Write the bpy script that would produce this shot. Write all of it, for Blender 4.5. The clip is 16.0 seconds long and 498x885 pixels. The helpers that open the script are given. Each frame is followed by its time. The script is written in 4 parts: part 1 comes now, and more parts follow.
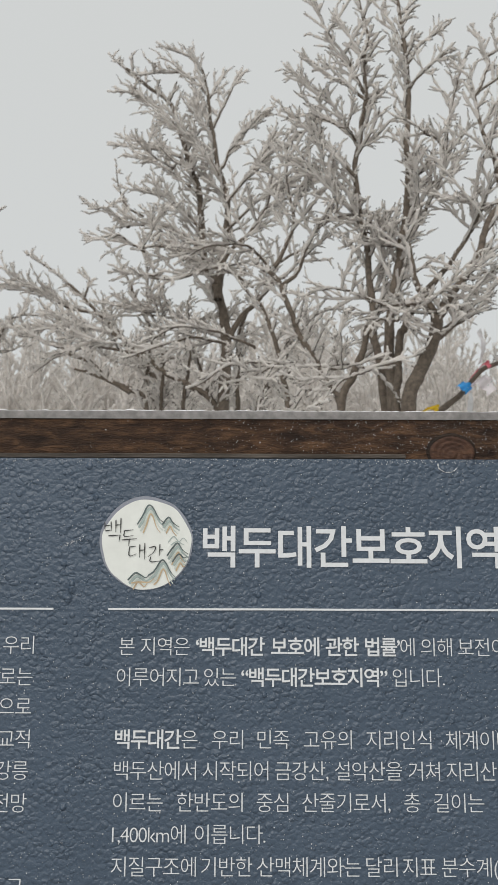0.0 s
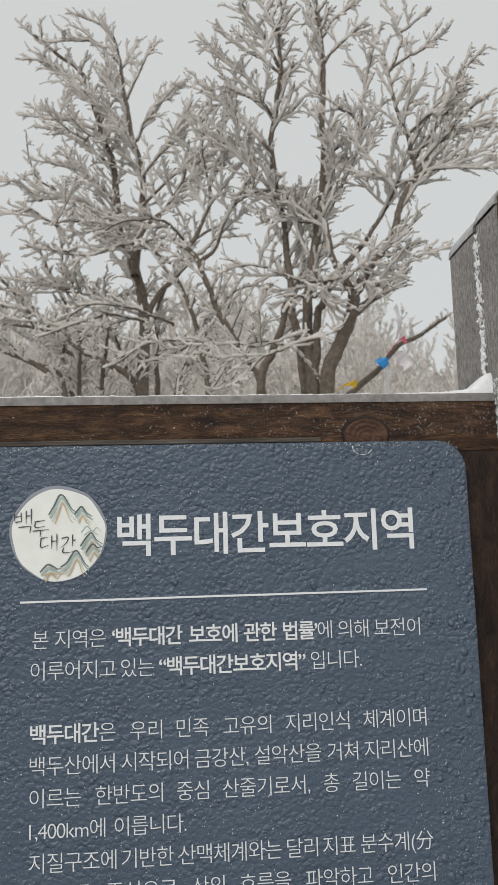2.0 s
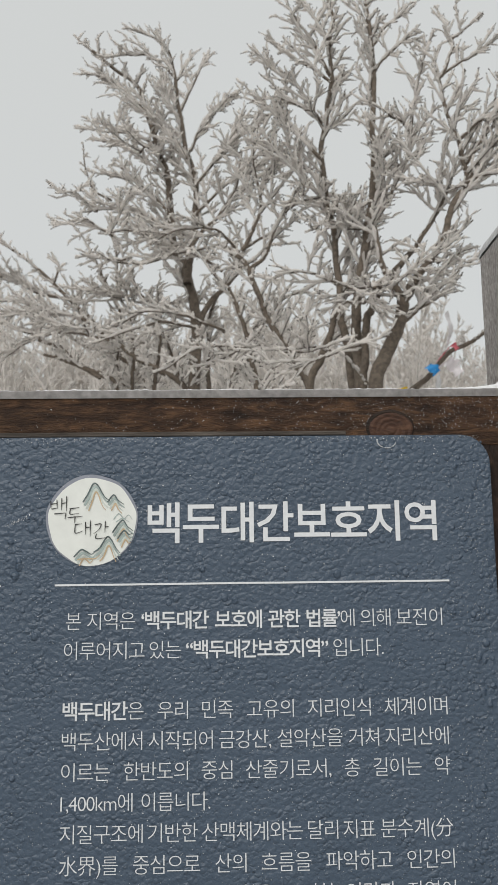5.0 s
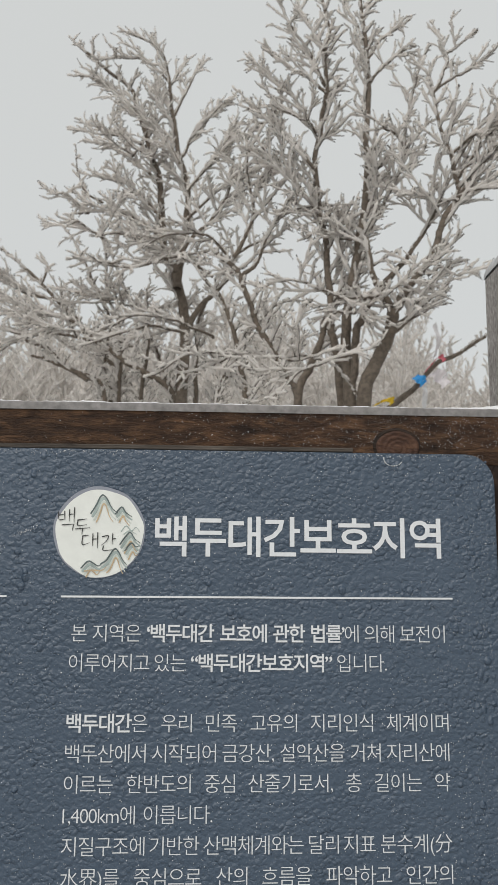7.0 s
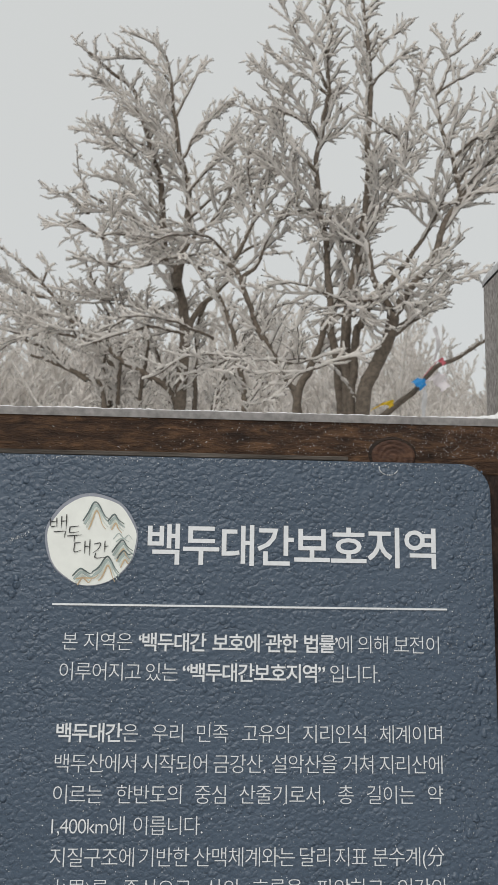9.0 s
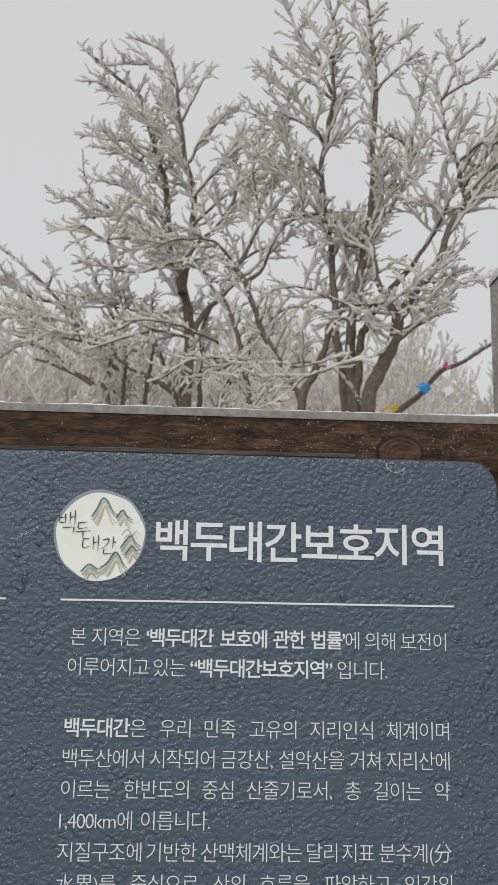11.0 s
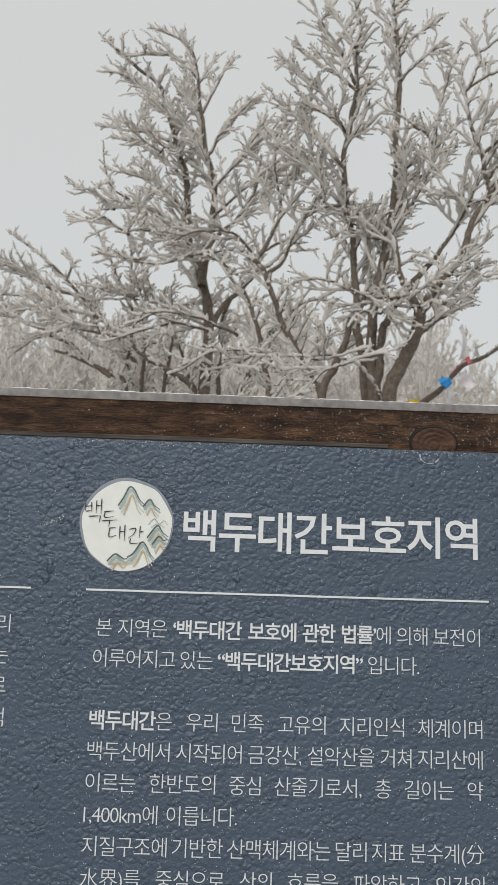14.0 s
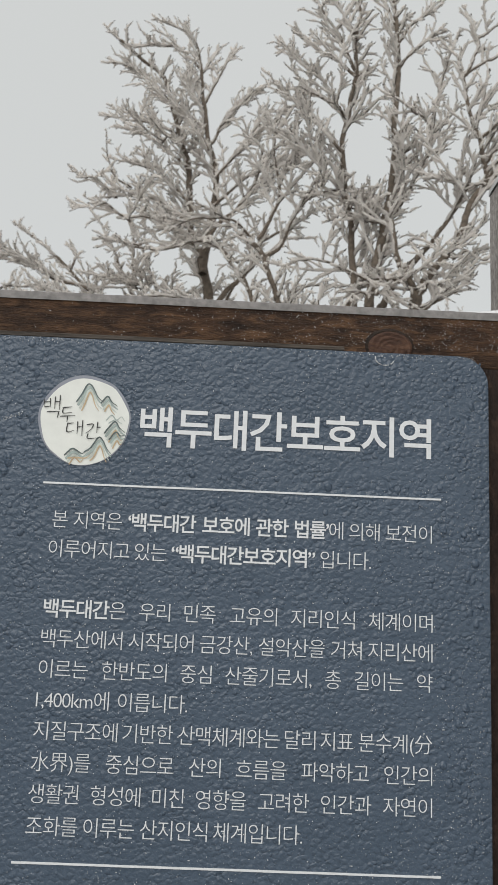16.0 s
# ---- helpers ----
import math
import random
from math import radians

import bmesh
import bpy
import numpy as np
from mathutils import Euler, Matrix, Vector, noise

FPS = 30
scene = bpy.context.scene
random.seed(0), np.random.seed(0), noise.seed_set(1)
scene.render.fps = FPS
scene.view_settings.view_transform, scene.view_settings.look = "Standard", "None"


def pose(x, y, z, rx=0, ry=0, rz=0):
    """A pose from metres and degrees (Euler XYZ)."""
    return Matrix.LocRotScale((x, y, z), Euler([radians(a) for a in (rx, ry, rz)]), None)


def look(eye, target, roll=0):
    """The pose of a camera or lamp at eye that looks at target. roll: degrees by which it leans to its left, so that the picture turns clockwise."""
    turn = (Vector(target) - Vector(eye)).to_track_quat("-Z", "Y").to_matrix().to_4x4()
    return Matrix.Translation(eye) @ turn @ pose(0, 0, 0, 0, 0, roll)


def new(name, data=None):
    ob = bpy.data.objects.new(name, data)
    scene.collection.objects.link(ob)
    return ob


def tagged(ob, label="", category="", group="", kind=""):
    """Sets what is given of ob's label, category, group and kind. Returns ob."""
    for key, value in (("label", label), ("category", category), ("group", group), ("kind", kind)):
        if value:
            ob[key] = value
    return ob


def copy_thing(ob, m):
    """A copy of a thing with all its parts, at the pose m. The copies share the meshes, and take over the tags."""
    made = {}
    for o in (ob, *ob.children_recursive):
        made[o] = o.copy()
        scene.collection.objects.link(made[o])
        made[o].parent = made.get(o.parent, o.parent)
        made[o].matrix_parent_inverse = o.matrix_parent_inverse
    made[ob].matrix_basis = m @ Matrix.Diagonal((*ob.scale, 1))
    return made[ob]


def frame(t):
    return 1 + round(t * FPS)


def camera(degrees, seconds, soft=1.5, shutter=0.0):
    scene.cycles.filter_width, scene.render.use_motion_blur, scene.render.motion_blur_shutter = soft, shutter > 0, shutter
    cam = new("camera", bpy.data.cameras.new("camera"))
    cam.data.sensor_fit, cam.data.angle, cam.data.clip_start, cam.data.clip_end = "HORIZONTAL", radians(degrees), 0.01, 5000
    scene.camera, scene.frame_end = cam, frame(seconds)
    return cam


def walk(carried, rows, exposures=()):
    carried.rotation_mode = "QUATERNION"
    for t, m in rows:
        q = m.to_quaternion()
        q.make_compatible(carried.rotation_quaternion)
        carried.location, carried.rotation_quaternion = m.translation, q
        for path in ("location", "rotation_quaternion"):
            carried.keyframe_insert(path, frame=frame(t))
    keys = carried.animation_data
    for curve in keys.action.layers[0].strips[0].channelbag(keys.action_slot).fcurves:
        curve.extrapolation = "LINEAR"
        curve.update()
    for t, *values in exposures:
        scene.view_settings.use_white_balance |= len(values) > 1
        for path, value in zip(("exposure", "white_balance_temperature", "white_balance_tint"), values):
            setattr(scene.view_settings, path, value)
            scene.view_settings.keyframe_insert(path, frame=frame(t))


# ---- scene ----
cam = camera(33.3, 16.0)
cam.data.dof.use_dof, cam.data.dof.focus_distance, cam.data.dof.aperture_fstop = True, 1.28, 18.0
PATH = [
    (0, (0.204, -1.259, 1.475), (0.21, 0.709, 1.829), 0.2),
    (0.5, (0.202, -1.268, 1.464), (0.207, 0.704, 1.795), -0.1),
    (1, (0.201, -1.252, 1.475), (0.278, 0.723, 1.785), -0.8),
    (1.5, (0.212, -1.249, 1.489), (0.392, 0.721, 1.784), -1.6),
    (2, (0.217, -1.244, 1.492), (0.408, 0.725, 1.786), -1.7),
    (2.5, (0.275, -1.26, 1.48), (0.465, 0.709, 1.78), -2.1),
    (3, (0.31, -1.29, 1.448), (0.49, 0.679, 1.752), -2.6),
    (3.5, (0.284, -1.295, 1.459), (0.406, 0.676, 1.773), -1.9),
    (4, (0.256, -1.286, 1.461), (0.325, 0.688, 1.779), -0.9),
    (4.2, (0.257, -1.275, 1.458), (0.312, 0.7, 1.773), -0.8),
    (6.3, (0.258, -1.301, 1.473), (0.349, 0.67, 1.801), -0.0),
    (6.5, (0.24, -1.296, 1.478), (0.345, 0.675, 1.803), 0.0),
    (7, (0.214, -1.293, 1.475), (0.319, 0.677, 1.803), 0.4),
    (7.5, (0.197, -1.284, 1.471), (0.299, 0.686, 1.798), 0.8),
    (8, (0.206, -1.275, 1.472), (0.304, 0.696, 1.798), 1.0),
    (8.5, (0.211, -1.268, 1.478), (0.309, 0.702, 1.804), 1.0),
    (9, (0.223, -1.285, 1.488), (0.328, 0.685, 1.817), 0.9),
    (9.2, (0.226, -1.287, 1.484), (0.336, 0.683, 1.815), 0.9),
    (11.5, (0.207, -1.289, 1.473), (0.288, 0.68, 1.817), 1.3),
    (12, (0.195, -1.291, 1.474), (0.246, 0.678, 1.818), 1.5),
    (12.5, (0.187, -1.275, 1.472), (0.219, 0.695, 1.816), 1.5),
    (13, (0.183, -1.258, 1.474), (0.215, 0.712, 1.813), 1.6),
    (13.5, (0.192, -1.253, 1.471), (0.246, 0.718, 1.806), 1.7),
    (14, (0.196, -1.257, 1.469), (0.255, 0.715, 1.798), 1.8),
    (14.5, (0.202, -1.277, 1.469), (0.257, 0.695, 1.796), 2.1),
    (15, (0.23, -1.294, 1.469), (0.276, 0.678, 1.796), 2.3),
    (15.5, (0.268, -1.271, 1.438), (0.311, 0.701, 1.77), 2.5),
    (16, (0.283, -1.249, 1.304), (0.319, 0.72, 1.652), 2.4),
]
walk(cam, [(t, look(eye, target, roll)) for t, eye, target, roll in PATH])

# ---- world and light: fog-bright overcast winter sky ----
world = bpy.data.worlds.new("overcast_sky")
scene.world = world
world.use_nodes = True
wn, wl = world.node_tree.nodes, world.node_tree.links
sky = wn.new("ShaderNodeTexSky")
sky.sky_type = "NISHITA"
sky.sun_disc = False
sky.sun_elevation, sky.sun_rotation = radians(44), radians(202)
sky_strength = wn.new("ShaderNodeMixRGB")
sky_strength.blend_type = "MULTIPLY"
sky_strength.inputs[0].default_value = 1.0
sky_strength.inputs[2].default_value = (0.1, 0.1, 0.1, 1)
cloud = wn.new("ShaderNodeMixRGB")
cloud.inputs[0].default_value = 0.93
cloud.inputs[2].default_value = (0.668, 0.682, 0.670, 1)
wl.new(sky.outputs[0], sky_strength.inputs[1])
wl.new(sky_strength.outputs[0], cloud.inputs[1])
wl.new(cloud.outputs[0], wn["Background"].inputs[0])
wn["Background"].inputs[1].default_value = 1.0

sun = new("sun", bpy.data.lights.new("sun", "SUN"))
sun.data.energy, sun.data.angle, sun.data.color = 1.5, radians(60), (1.0, 0.96, 0.91)
sun.matrix_world = look((-1.6, -4.0, 4.2), (0, 0, 0))


# ---- materials ----
def material(name):
    m = bpy.data.materials.new(name)
    m.use_nodes = True
    return m, m.node_tree.nodes, m.node_tree.links, m.node_tree.nodes["Principled BSDF"]


def coords(nodes, links, scale=(1, 1, 1), space="Object"):
    tc, mp = nodes.new("ShaderNodeTexCoord"), nodes.new("ShaderNodeMapping")
    mp.inputs["Scale"].default_value = scale
    links.new(tc.outputs[space], mp.inputs["Vector"])
    return mp.outputs[0]


def noise_tex(nodes, links, vec, scale, detail=4, rough=0.55, distortion=0.0):
    n = nodes.new("ShaderNodeTexNoise")
    n.inputs["Scale"].default_value, n.inputs["Detail"].default_value = scale, detail
    n.inputs["Roughness"].default_value, n.inputs["Distortion"].default_value = rough, distortion
    links.new(vec, n.inputs["Vector"])
    return n.outputs["Fac"]


def ramp(nodes, links, fac, *stops):
    r = nodes.new("ShaderNodeValToRGB")
    el = r.color_ramp.elements
    while len(el) < len(stops):
        el.new(0.5)
    for e, (p, c) in zip(el, stops):
        e.position, e.color = p, (*c, 1)
    links.new(fac, r.inputs[0])
    return r.outputs[0]


def grey(v):
    return (v, v, v)


def mix(nodes, links, fac, a, b, mode="MIX"):
    m = nodes.new("ShaderNodeMixRGB")
    m.blend_type = mode
    for sock, v in zip(m.inputs, (fac, a, b)):
        if isinstance(v, (int, float)):
            sock.default_value = v
        elif isinstance(v, tuple):
            sock.default_value = (*v, 1)
        else:
            links.new(v, sock)
    return m.outputs[0]


def bump(nodes, links, bsdf, height, strength, distance):
    b = nodes.new("ShaderNodeBump")
    b.inputs["Strength"].default_value, b.inputs["Distance"].default_value = strength, distance
    links.new(height, b.inputs["Height"])
    links.new(b.outputs[0], bsdf.inputs["Normal"])
    return b


def wood(name, dark, mid, light, stretch, rough=0.75, grain=1.0):
    """Weathered stained timber, with the grain along the axis whose stretch is small."""
    m, n, l, p = material(name)
    v = coords(n, l, stretch)
    streak = noise_tex(n, l, v, 9, 6, 0.65, 0.6)
    fine = noise_tex(n, l, v, 60, 4, 0.6)
    blotch = noise_tex(n, l, coords(n, l), 7, 4)
    c = ramp(n, l, streak, (0.3, dark), (0.5, mid), (0.72, light))
    c = mix(n, l, 0.6, c, ramp(n, l, fine, (0.3, grey(0.45)), (0.65, grey(1.0))), "MULTIPLY")
    c = mix(n, l, 0.55, c, ramp(n, l, blotch, (0.3, grey(0.5)), (0.7, grey(1.15))), "MULTIPLY")
    l.new(c, p.inputs["Base Color"])
    p.inputs["Roughness"].default_value = rough
    l.new(ramp(n, l, blotch, (0.3, grey(rough - 0.2)), (0.7, grey(rough + 0.1))), p.inputs["Roughness"])
    p.inputs["Specular IOR Level"].default_value = 0.25
    bump(n, l, p, mix(n, l, 0.5, streak, fine), 0.8 * grain, 0.006)
    return m


M_BEAM = wood("dark_stained_beam", (0.024, 0.014, 0.010), (0.082, 0.045, 0.027), (0.23, 0.125, 0.066), (2.2, 9, 9), 0.65, 1.8)
M_STILE = wood("dark_stained_stile", (0.014, 0.009, 0.007), (0.038, 0.022, 0.016), (0.085, 0.050, 0.034), (7, 7, 3), 0.6)
M_POST = wood("weathered_post", (0.125, 0.090, 0.066), (0.185, 0.137, 0.098), (0.33, 0.245, 0.155), (8, 8, 0.8), 0.8, 1.8)
M_SPLICE = wood("ochre_splice", (0.13, 0.095, 0.055), (0.24, 0.175, 0.10), (0.40, 0.30, 0.18), (20, 20, 6), 0.8, 1.6)
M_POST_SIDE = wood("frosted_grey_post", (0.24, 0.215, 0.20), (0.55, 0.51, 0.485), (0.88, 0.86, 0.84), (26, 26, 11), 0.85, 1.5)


def fade_to_brown(m):
    """The post side's frosted grey turns raggedly dark brown a little below the beam."""
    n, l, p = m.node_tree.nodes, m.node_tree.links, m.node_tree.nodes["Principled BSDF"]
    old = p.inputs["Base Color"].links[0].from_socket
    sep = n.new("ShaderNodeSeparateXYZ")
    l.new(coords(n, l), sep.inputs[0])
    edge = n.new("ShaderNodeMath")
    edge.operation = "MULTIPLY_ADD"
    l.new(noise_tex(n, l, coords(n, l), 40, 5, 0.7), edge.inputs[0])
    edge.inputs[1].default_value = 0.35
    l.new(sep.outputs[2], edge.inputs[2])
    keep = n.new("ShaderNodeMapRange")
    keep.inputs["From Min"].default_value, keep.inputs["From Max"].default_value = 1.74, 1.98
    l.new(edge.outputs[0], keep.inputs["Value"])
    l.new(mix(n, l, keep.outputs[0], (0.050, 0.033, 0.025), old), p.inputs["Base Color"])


fade_to_brown(M_POST_SIDE)
M_KNOT = wood("wood_knot", (0.035, 0.017, 0.011), (0.095, 0.047, 0.030), (0.20, 0.105, 0.062), (2, 6, 6), 0.6)
M_KNOT_RIM = wood("wood_knot_rim", (0.012, 0.008, 0.006), (0.030, 0.018, 0.012), (0.06, 0.036, 0.024), (2, 6, 6), 0.6)
M_LIP = wood("pale_worn_edge", (0.05, 0.042, 0.036), (0.10, 0.085, 0.072), (0.17, 0.15, 0.13), (0.6, 5, 5), 0.8)


def panel_material():
    """Satin blue-grey sheet under a thin lumpy glaze of frozen drizzle."""
    m, n, l, p = material("blue_grey_panel_under_ice")
    v = coords(n, l, (1, 1, 1.15))
    warp = n.new("ShaderNodeMixRGB")
    warp.inputs[0].default_value = 0.012
    nz = n.new("ShaderNodeTexNoise")
    nz.inputs["Scale"].default_value = 80
    l.new(v, nz.inputs["Vector"])
    l.new(v, warp.inputs[1])
    l.new(nz.outputs["Color"], warp.inputs[2])
    vor = n.new("ShaderNodeTexVoronoi")
    vor.feature = "SMOOTH_F1"
    vor.inputs["Scale"].default_value = 122
    vor.inputs["Smoothness"].default_value = 0.3
    l.new(warp.outputs[0], vor.inputs["Vector"])
    cell = ramp(n, l, vor.outputs["Distance"], (0.12, grey(1.0)), (0.45, grey(0.55)), (0.72, grey(0.0)))
    lump = noise_tex(n, l, v, 120, 3, 0.5)
    patch = noise_tex(n, l, v, 26, 3, 0.5)
    cloudy = noise_tex(n, l, v, 4, 4)
    frosty = noise_tex(n, l, v, 420, 2, 0.6)
    tint = ramp(n, l, cloudy, (0.3, (0.048, 0.075, 0.113)), (0.7, (0.062, 0.092, 0.135)))
    tint = mix(n, l, ramp(n, l, frosty, (0.58, grey(0.0)), (0.78, grey(0.35))), tint, (0.34, 0.36, 0.38))
    l.new(tint, p.inputs["Base Color"])
    l.new(ramp(n, l, lump, (0.3, grey(0.30)), (0.7, grey(0.5))), p.inputs["Roughness"])
    p.inputs["Coat Weight"].default_value = 0.2
    p.inputs["Coat Roughness"].default_value = 0.2
    h = mix(n, l, mix(n, l, 1.0, ramp(n, l, patch, (0.36, grey(0.12)), (0.62, grey(1.0))), grey(1.0), "MULTIPLY"), lump, cell)
    b = bump(n, l, p, h, 1.0, 0.0023)
    l.new(b.outputs[0], p.inputs["Coat Normal"])
    return m


M_PANEL = panel_material()


def plain(name, colour, rough=0.5, spread=0.12, scale=60, relief=0.0):
    m, n, l, p = material(name)
    f = noise_tex(n, l, coords(n, l), scale, 4)
    lo, hi = tuple(c * (1 - spread) for c in colour), tuple(min(1, c * (1 + spread)) for c in colour)
    l.new(ramp(n, l, f, (0.3, lo), (0.7, hi)), p.inputs["Base Color"])
    p.inputs["Roughness"].default_value = rough
    if relief:
        bump(n, l, p, f, relief, 0.002)
    return m


M_LETTER = plain("white_lettering", (0.72, 0.74, 0.76), 0.5, 0.06, 90)
M_DISC = plain("off_white_emblem", (0.78, 0.80, 0.76), 0.45, 0.05, 40, 0.15)
M_HALO = plain("pale_blue_grey_emblem_edge", (0.26, 0.28, 0.33), 0.5, 0.1)
M_INK = plain("black_brush_ink", (0.035, 0.035, 0.035), 0.6, 0.3)
M_SLATE = plain("slate_brush_stroke", (0.09, 0.12, 0.12), 0.6, 0.3)
M_SAGE = plain("sage_brush_stroke", (0.36, 0.43, 0.41), 0.6, 0.2)
M_PALE_SAGE = plain("pale_sage_brush_stroke", (0.58, 0.63, 0.58), 0.6, 0.2)
M_OCHRE = plain("ochre_brush_stroke", (0.55, 0.42, 0.27), 0.6, 0.2)
M_SNOW = plain("wind_packed_snow", (0.78, 0.79, 0.80), 0.7, 0.08, 120, 0.5)
# snow of the post caps, its colour greyed for their shaded front rim
M_CAP = plain("thin_shaded_snow", (0.46, 0.46, 0.465), 0.6, 0.2, 90, 0.5)
M_CRUST = plain("grey_ice_crust", (0.20, 0.19, 0.185), 0.6, 0.3, 80, 0.6)
M_FLECK = plain("ice_fleck", (0.62, 0.64, 0.66), 0.4, 0.3, 30)
M_RIME = plain("rime_frost", (0.90, 0.87, 0.84), 0.8, 0.1, 35, 0.5)
rn, rl = M_RIME.node_tree.nodes, M_RIME.node_tree.links
glow_through = rn.new("ShaderNodeBsdfTranslucent")
glow_through.inputs["Color"].default_value = (0.92, 0.89, 0.86, 1)
blend = rn.new("ShaderNodeMixShader")
blend.inputs[0].default_value = 0.55
rl.new(rn["Principled BSDF"].outputs[0], blend.inputs[1])
rl.new(glow_through.outputs[0], blend.inputs[2])
rl.new(blend.outputs[0], [x for x in rn if x.type == "OUTPUT_MATERIAL"][0].inputs["Surface"])
M_BARK = plain("grey_brown_bark", (0.135, 0.110, 0.087), 0.9, 0.4, 45, 0.7)
# bark of the far trees: rimed, and paled further in place of fog haze
M_HAZY_BARK = plain("hazy_rimed_bark", (0.58, 0.55, 0.52), 0.9, 0.3, 45)
M_TWIG = plain("dark_twig_bark", (0.105, 0.088, 0.072), 0.85, 0.35, 60)
M_GROUND = plain("trodden_snow_ground", (0.42, 0.41, 0.40), 0.85, 0.3, 1.5, 0.6)


# ---- mesh helpers ----
def part(name, bm, mat, parent=None, label="", smooth=False):
    me = bpy.data.meshes.new(name)
    bm.to_mesh(me)
    bm.free()
    if smooth:
        me.polygons.foreach_set("use_smooth", [True] * len(me.polygons))
    me.materials.append(mat)
    ob = new(name, me)
    ob.parent = parent
    if label:
        tagged(ob, label)
    return ob


def raw(name, verts, faces, mat, parent=None, label="", smooth=False):
    me = bpy.data.meshes.new(name)
    me.from_pydata(verts, [], faces)
    if smooth:
        me.polygons.foreach_set("use_smooth", [True] * len(me.polygons))
    me.materials.append(mat)
    ob = new(name, me)
    ob.parent = parent
    if label:
        tagged(ob, label)
    return ob


def box(lo, hi, bevel=0.0, segments=2):
    bm = bmesh.new()
    bmesh.ops.create_cube(bm, size=1)
    lo, hi = Vector(lo), Vector(hi)
    for v in bm.verts:
        v.co = Vector((lo[i] + (v.co[i] + 0.5) * (hi[i] - lo[i]) for i in range(3)))
    if bevel:
        bmesh.ops.bevel(bm, geom=bm.edges[:], offset=bevel, segments=segments, affect="EDGES", profile=0.5)
    return bm


def worn(bm, amount, scale, cuts=0):
    """Leaves the surface of a timber slightly uneven."""
    if cuts:
        bmesh.ops.subdivide_edges(bm, edges=bm.edges[:], cuts=cuts, use_grid_fill=True)
    for v in bm.verts:
        v.co += noise.noise_vector(v.co * scale) * amount
    return bm


# ---- ground ----
def rise(y):
    """The hillside behind climbs gently."""
    return 0.2 * max(0.0, min(y, 70.0) - 8.0)


def build_ground():
    bm = bmesh.new()
    bmesh.ops.create_grid(bm, x_segments=80, y_segments=80, size=1)
    for v in bm.verts:
        x, y = v.co.x, v.co.y
        v.co.x, v.co.y = 900 * x * abs(x) ** 2, 900 * y * abs(y) ** 2
        d = math.hypot(v.co.x, v.co.y)
        v.co.z = rise(v.co.y) + (0.0 if d < 1.5 else 0.1 * noise.noise(v.co * 0.15) * min(1, (d - 1.5) / 6) - 0.03)
    tagged(part("ground", bm, M_GROUND, smooth=True), "trodden snowy ground under and behind the sign", "ground", kind="structure")


build_ground()

# ---- the sign ----
sign = new("information_sign")
sign.location = (0, 0.06, 0)
tagged(sign, "dark timber information sign with blue-grey lettered panel", "sign")


def on_sign(ob):
    ob.matrix_parent_inverse = Matrix.Translation((0, -0.06, 0))
    return ob


PANEL_L, PANEL_R, PANEL_T, PANEL_B = -0.754, 0.6740, 1.6765, 0.80


def build_panel():
    """A flat sheet 9 mm thick with rounded corners."""
    bm = bmesh.new()
    r, loop = 0.046, []
    for cx, cz, a0 in ((PANEL_R - r, PANEL_T - r, 0), (PANEL_L + r, PANEL_T - r, 90), (PANEL_L + r, PANEL_B + r, 180), (PANEL_R - r, PANEL_B + r, 270)):
        for k in range(11):
            a = radians(a0 + 9 * k)
            loop.append(bm.verts.new((cx + r * math.cos(a), 0.0, cz + r * math.sin(a))))
    face = bm.faces.new(loop)
    out = bmesh.ops.extrude_face_region(bm, geom=[face])
    for v in out["geom"]:
        if isinstance(v, bmesh.types.BMVert):
            v.co.y += 0.009
    bmesh.ops.recalc_face_normals(bm, faces=bm.faces[:])
    rim = [e for e in bm.edges if all(abs(v.co.y) < 1e-6 for v in e.verts)]
    bmesh.ops.bevel(bm, geom=rim, offset=0.0012, segments=2, affect="EDGES")
    return on_sign(part("panel", bm, M_PANEL, sign, "blue-grey panel with a bumpy glaze of ice"))


panel = build_panel()

beam = on_sign(part("top_beam", box((-0.815, 0.0105, 1.661), (0.7335, 0.115, 1.7425), 0.0015, 1), M_BEAM, sign, "dark stained top beam with visible grain"))
on_sign(part("bottom_beam", box((-0.815, 0.0105, 0.70), (0.7335, 0.115, 0.84), 0.004, 2), M_BEAM, sign))
for name, lo, hi in (("stile", 0.63, 0.7335), ("stile", -0.815, -0.71)):
    on_sign(part(name, box((lo, 0.0107, 0.841), (hi, 0.10, 1.6605)), M_STILE, sign))
on_sign(part("back_board", box((-0.709, 0.03, 0.841), (0.629, 0.06, 1.599), 0.002, 1), M_STILE, sign))
on_sign(part("worn_edge", worn(box((-0.70, 0.002, 1.6775), (0.449, 0.0115, 1.6845), 0.0012, 1), 0.0009, 60, 6), M_LIP, sign, "pale worn edge strip between beam and panel"))


def post(x0):
    base = new("post")
    base.parent = sign
    on_sign(base)
    w = 0.155
    made = []
    for name, ya, yb, top in (("front_timber", -0.05, 0.044, 2.071), ("rear_timber", 0.0485, 0.178, 2.064)):
        bm = shouldered((x0, ya, -0.02), (x0 + w, yb, top), 0.024, 0.0035, name == "rear_timber")
        bmesh.ops.subdivide_edges(bm, edges=[e for e in bm.edges if abs(e.verts[0].co.z - e.verts[1].co.z) > 1], cuts=30)
        worn(bm, 0.0018, 7)
        for f in bm.faces:
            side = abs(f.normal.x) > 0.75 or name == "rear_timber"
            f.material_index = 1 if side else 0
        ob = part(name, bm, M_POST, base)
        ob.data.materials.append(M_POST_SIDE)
        made.append(ob)
    return made[0]


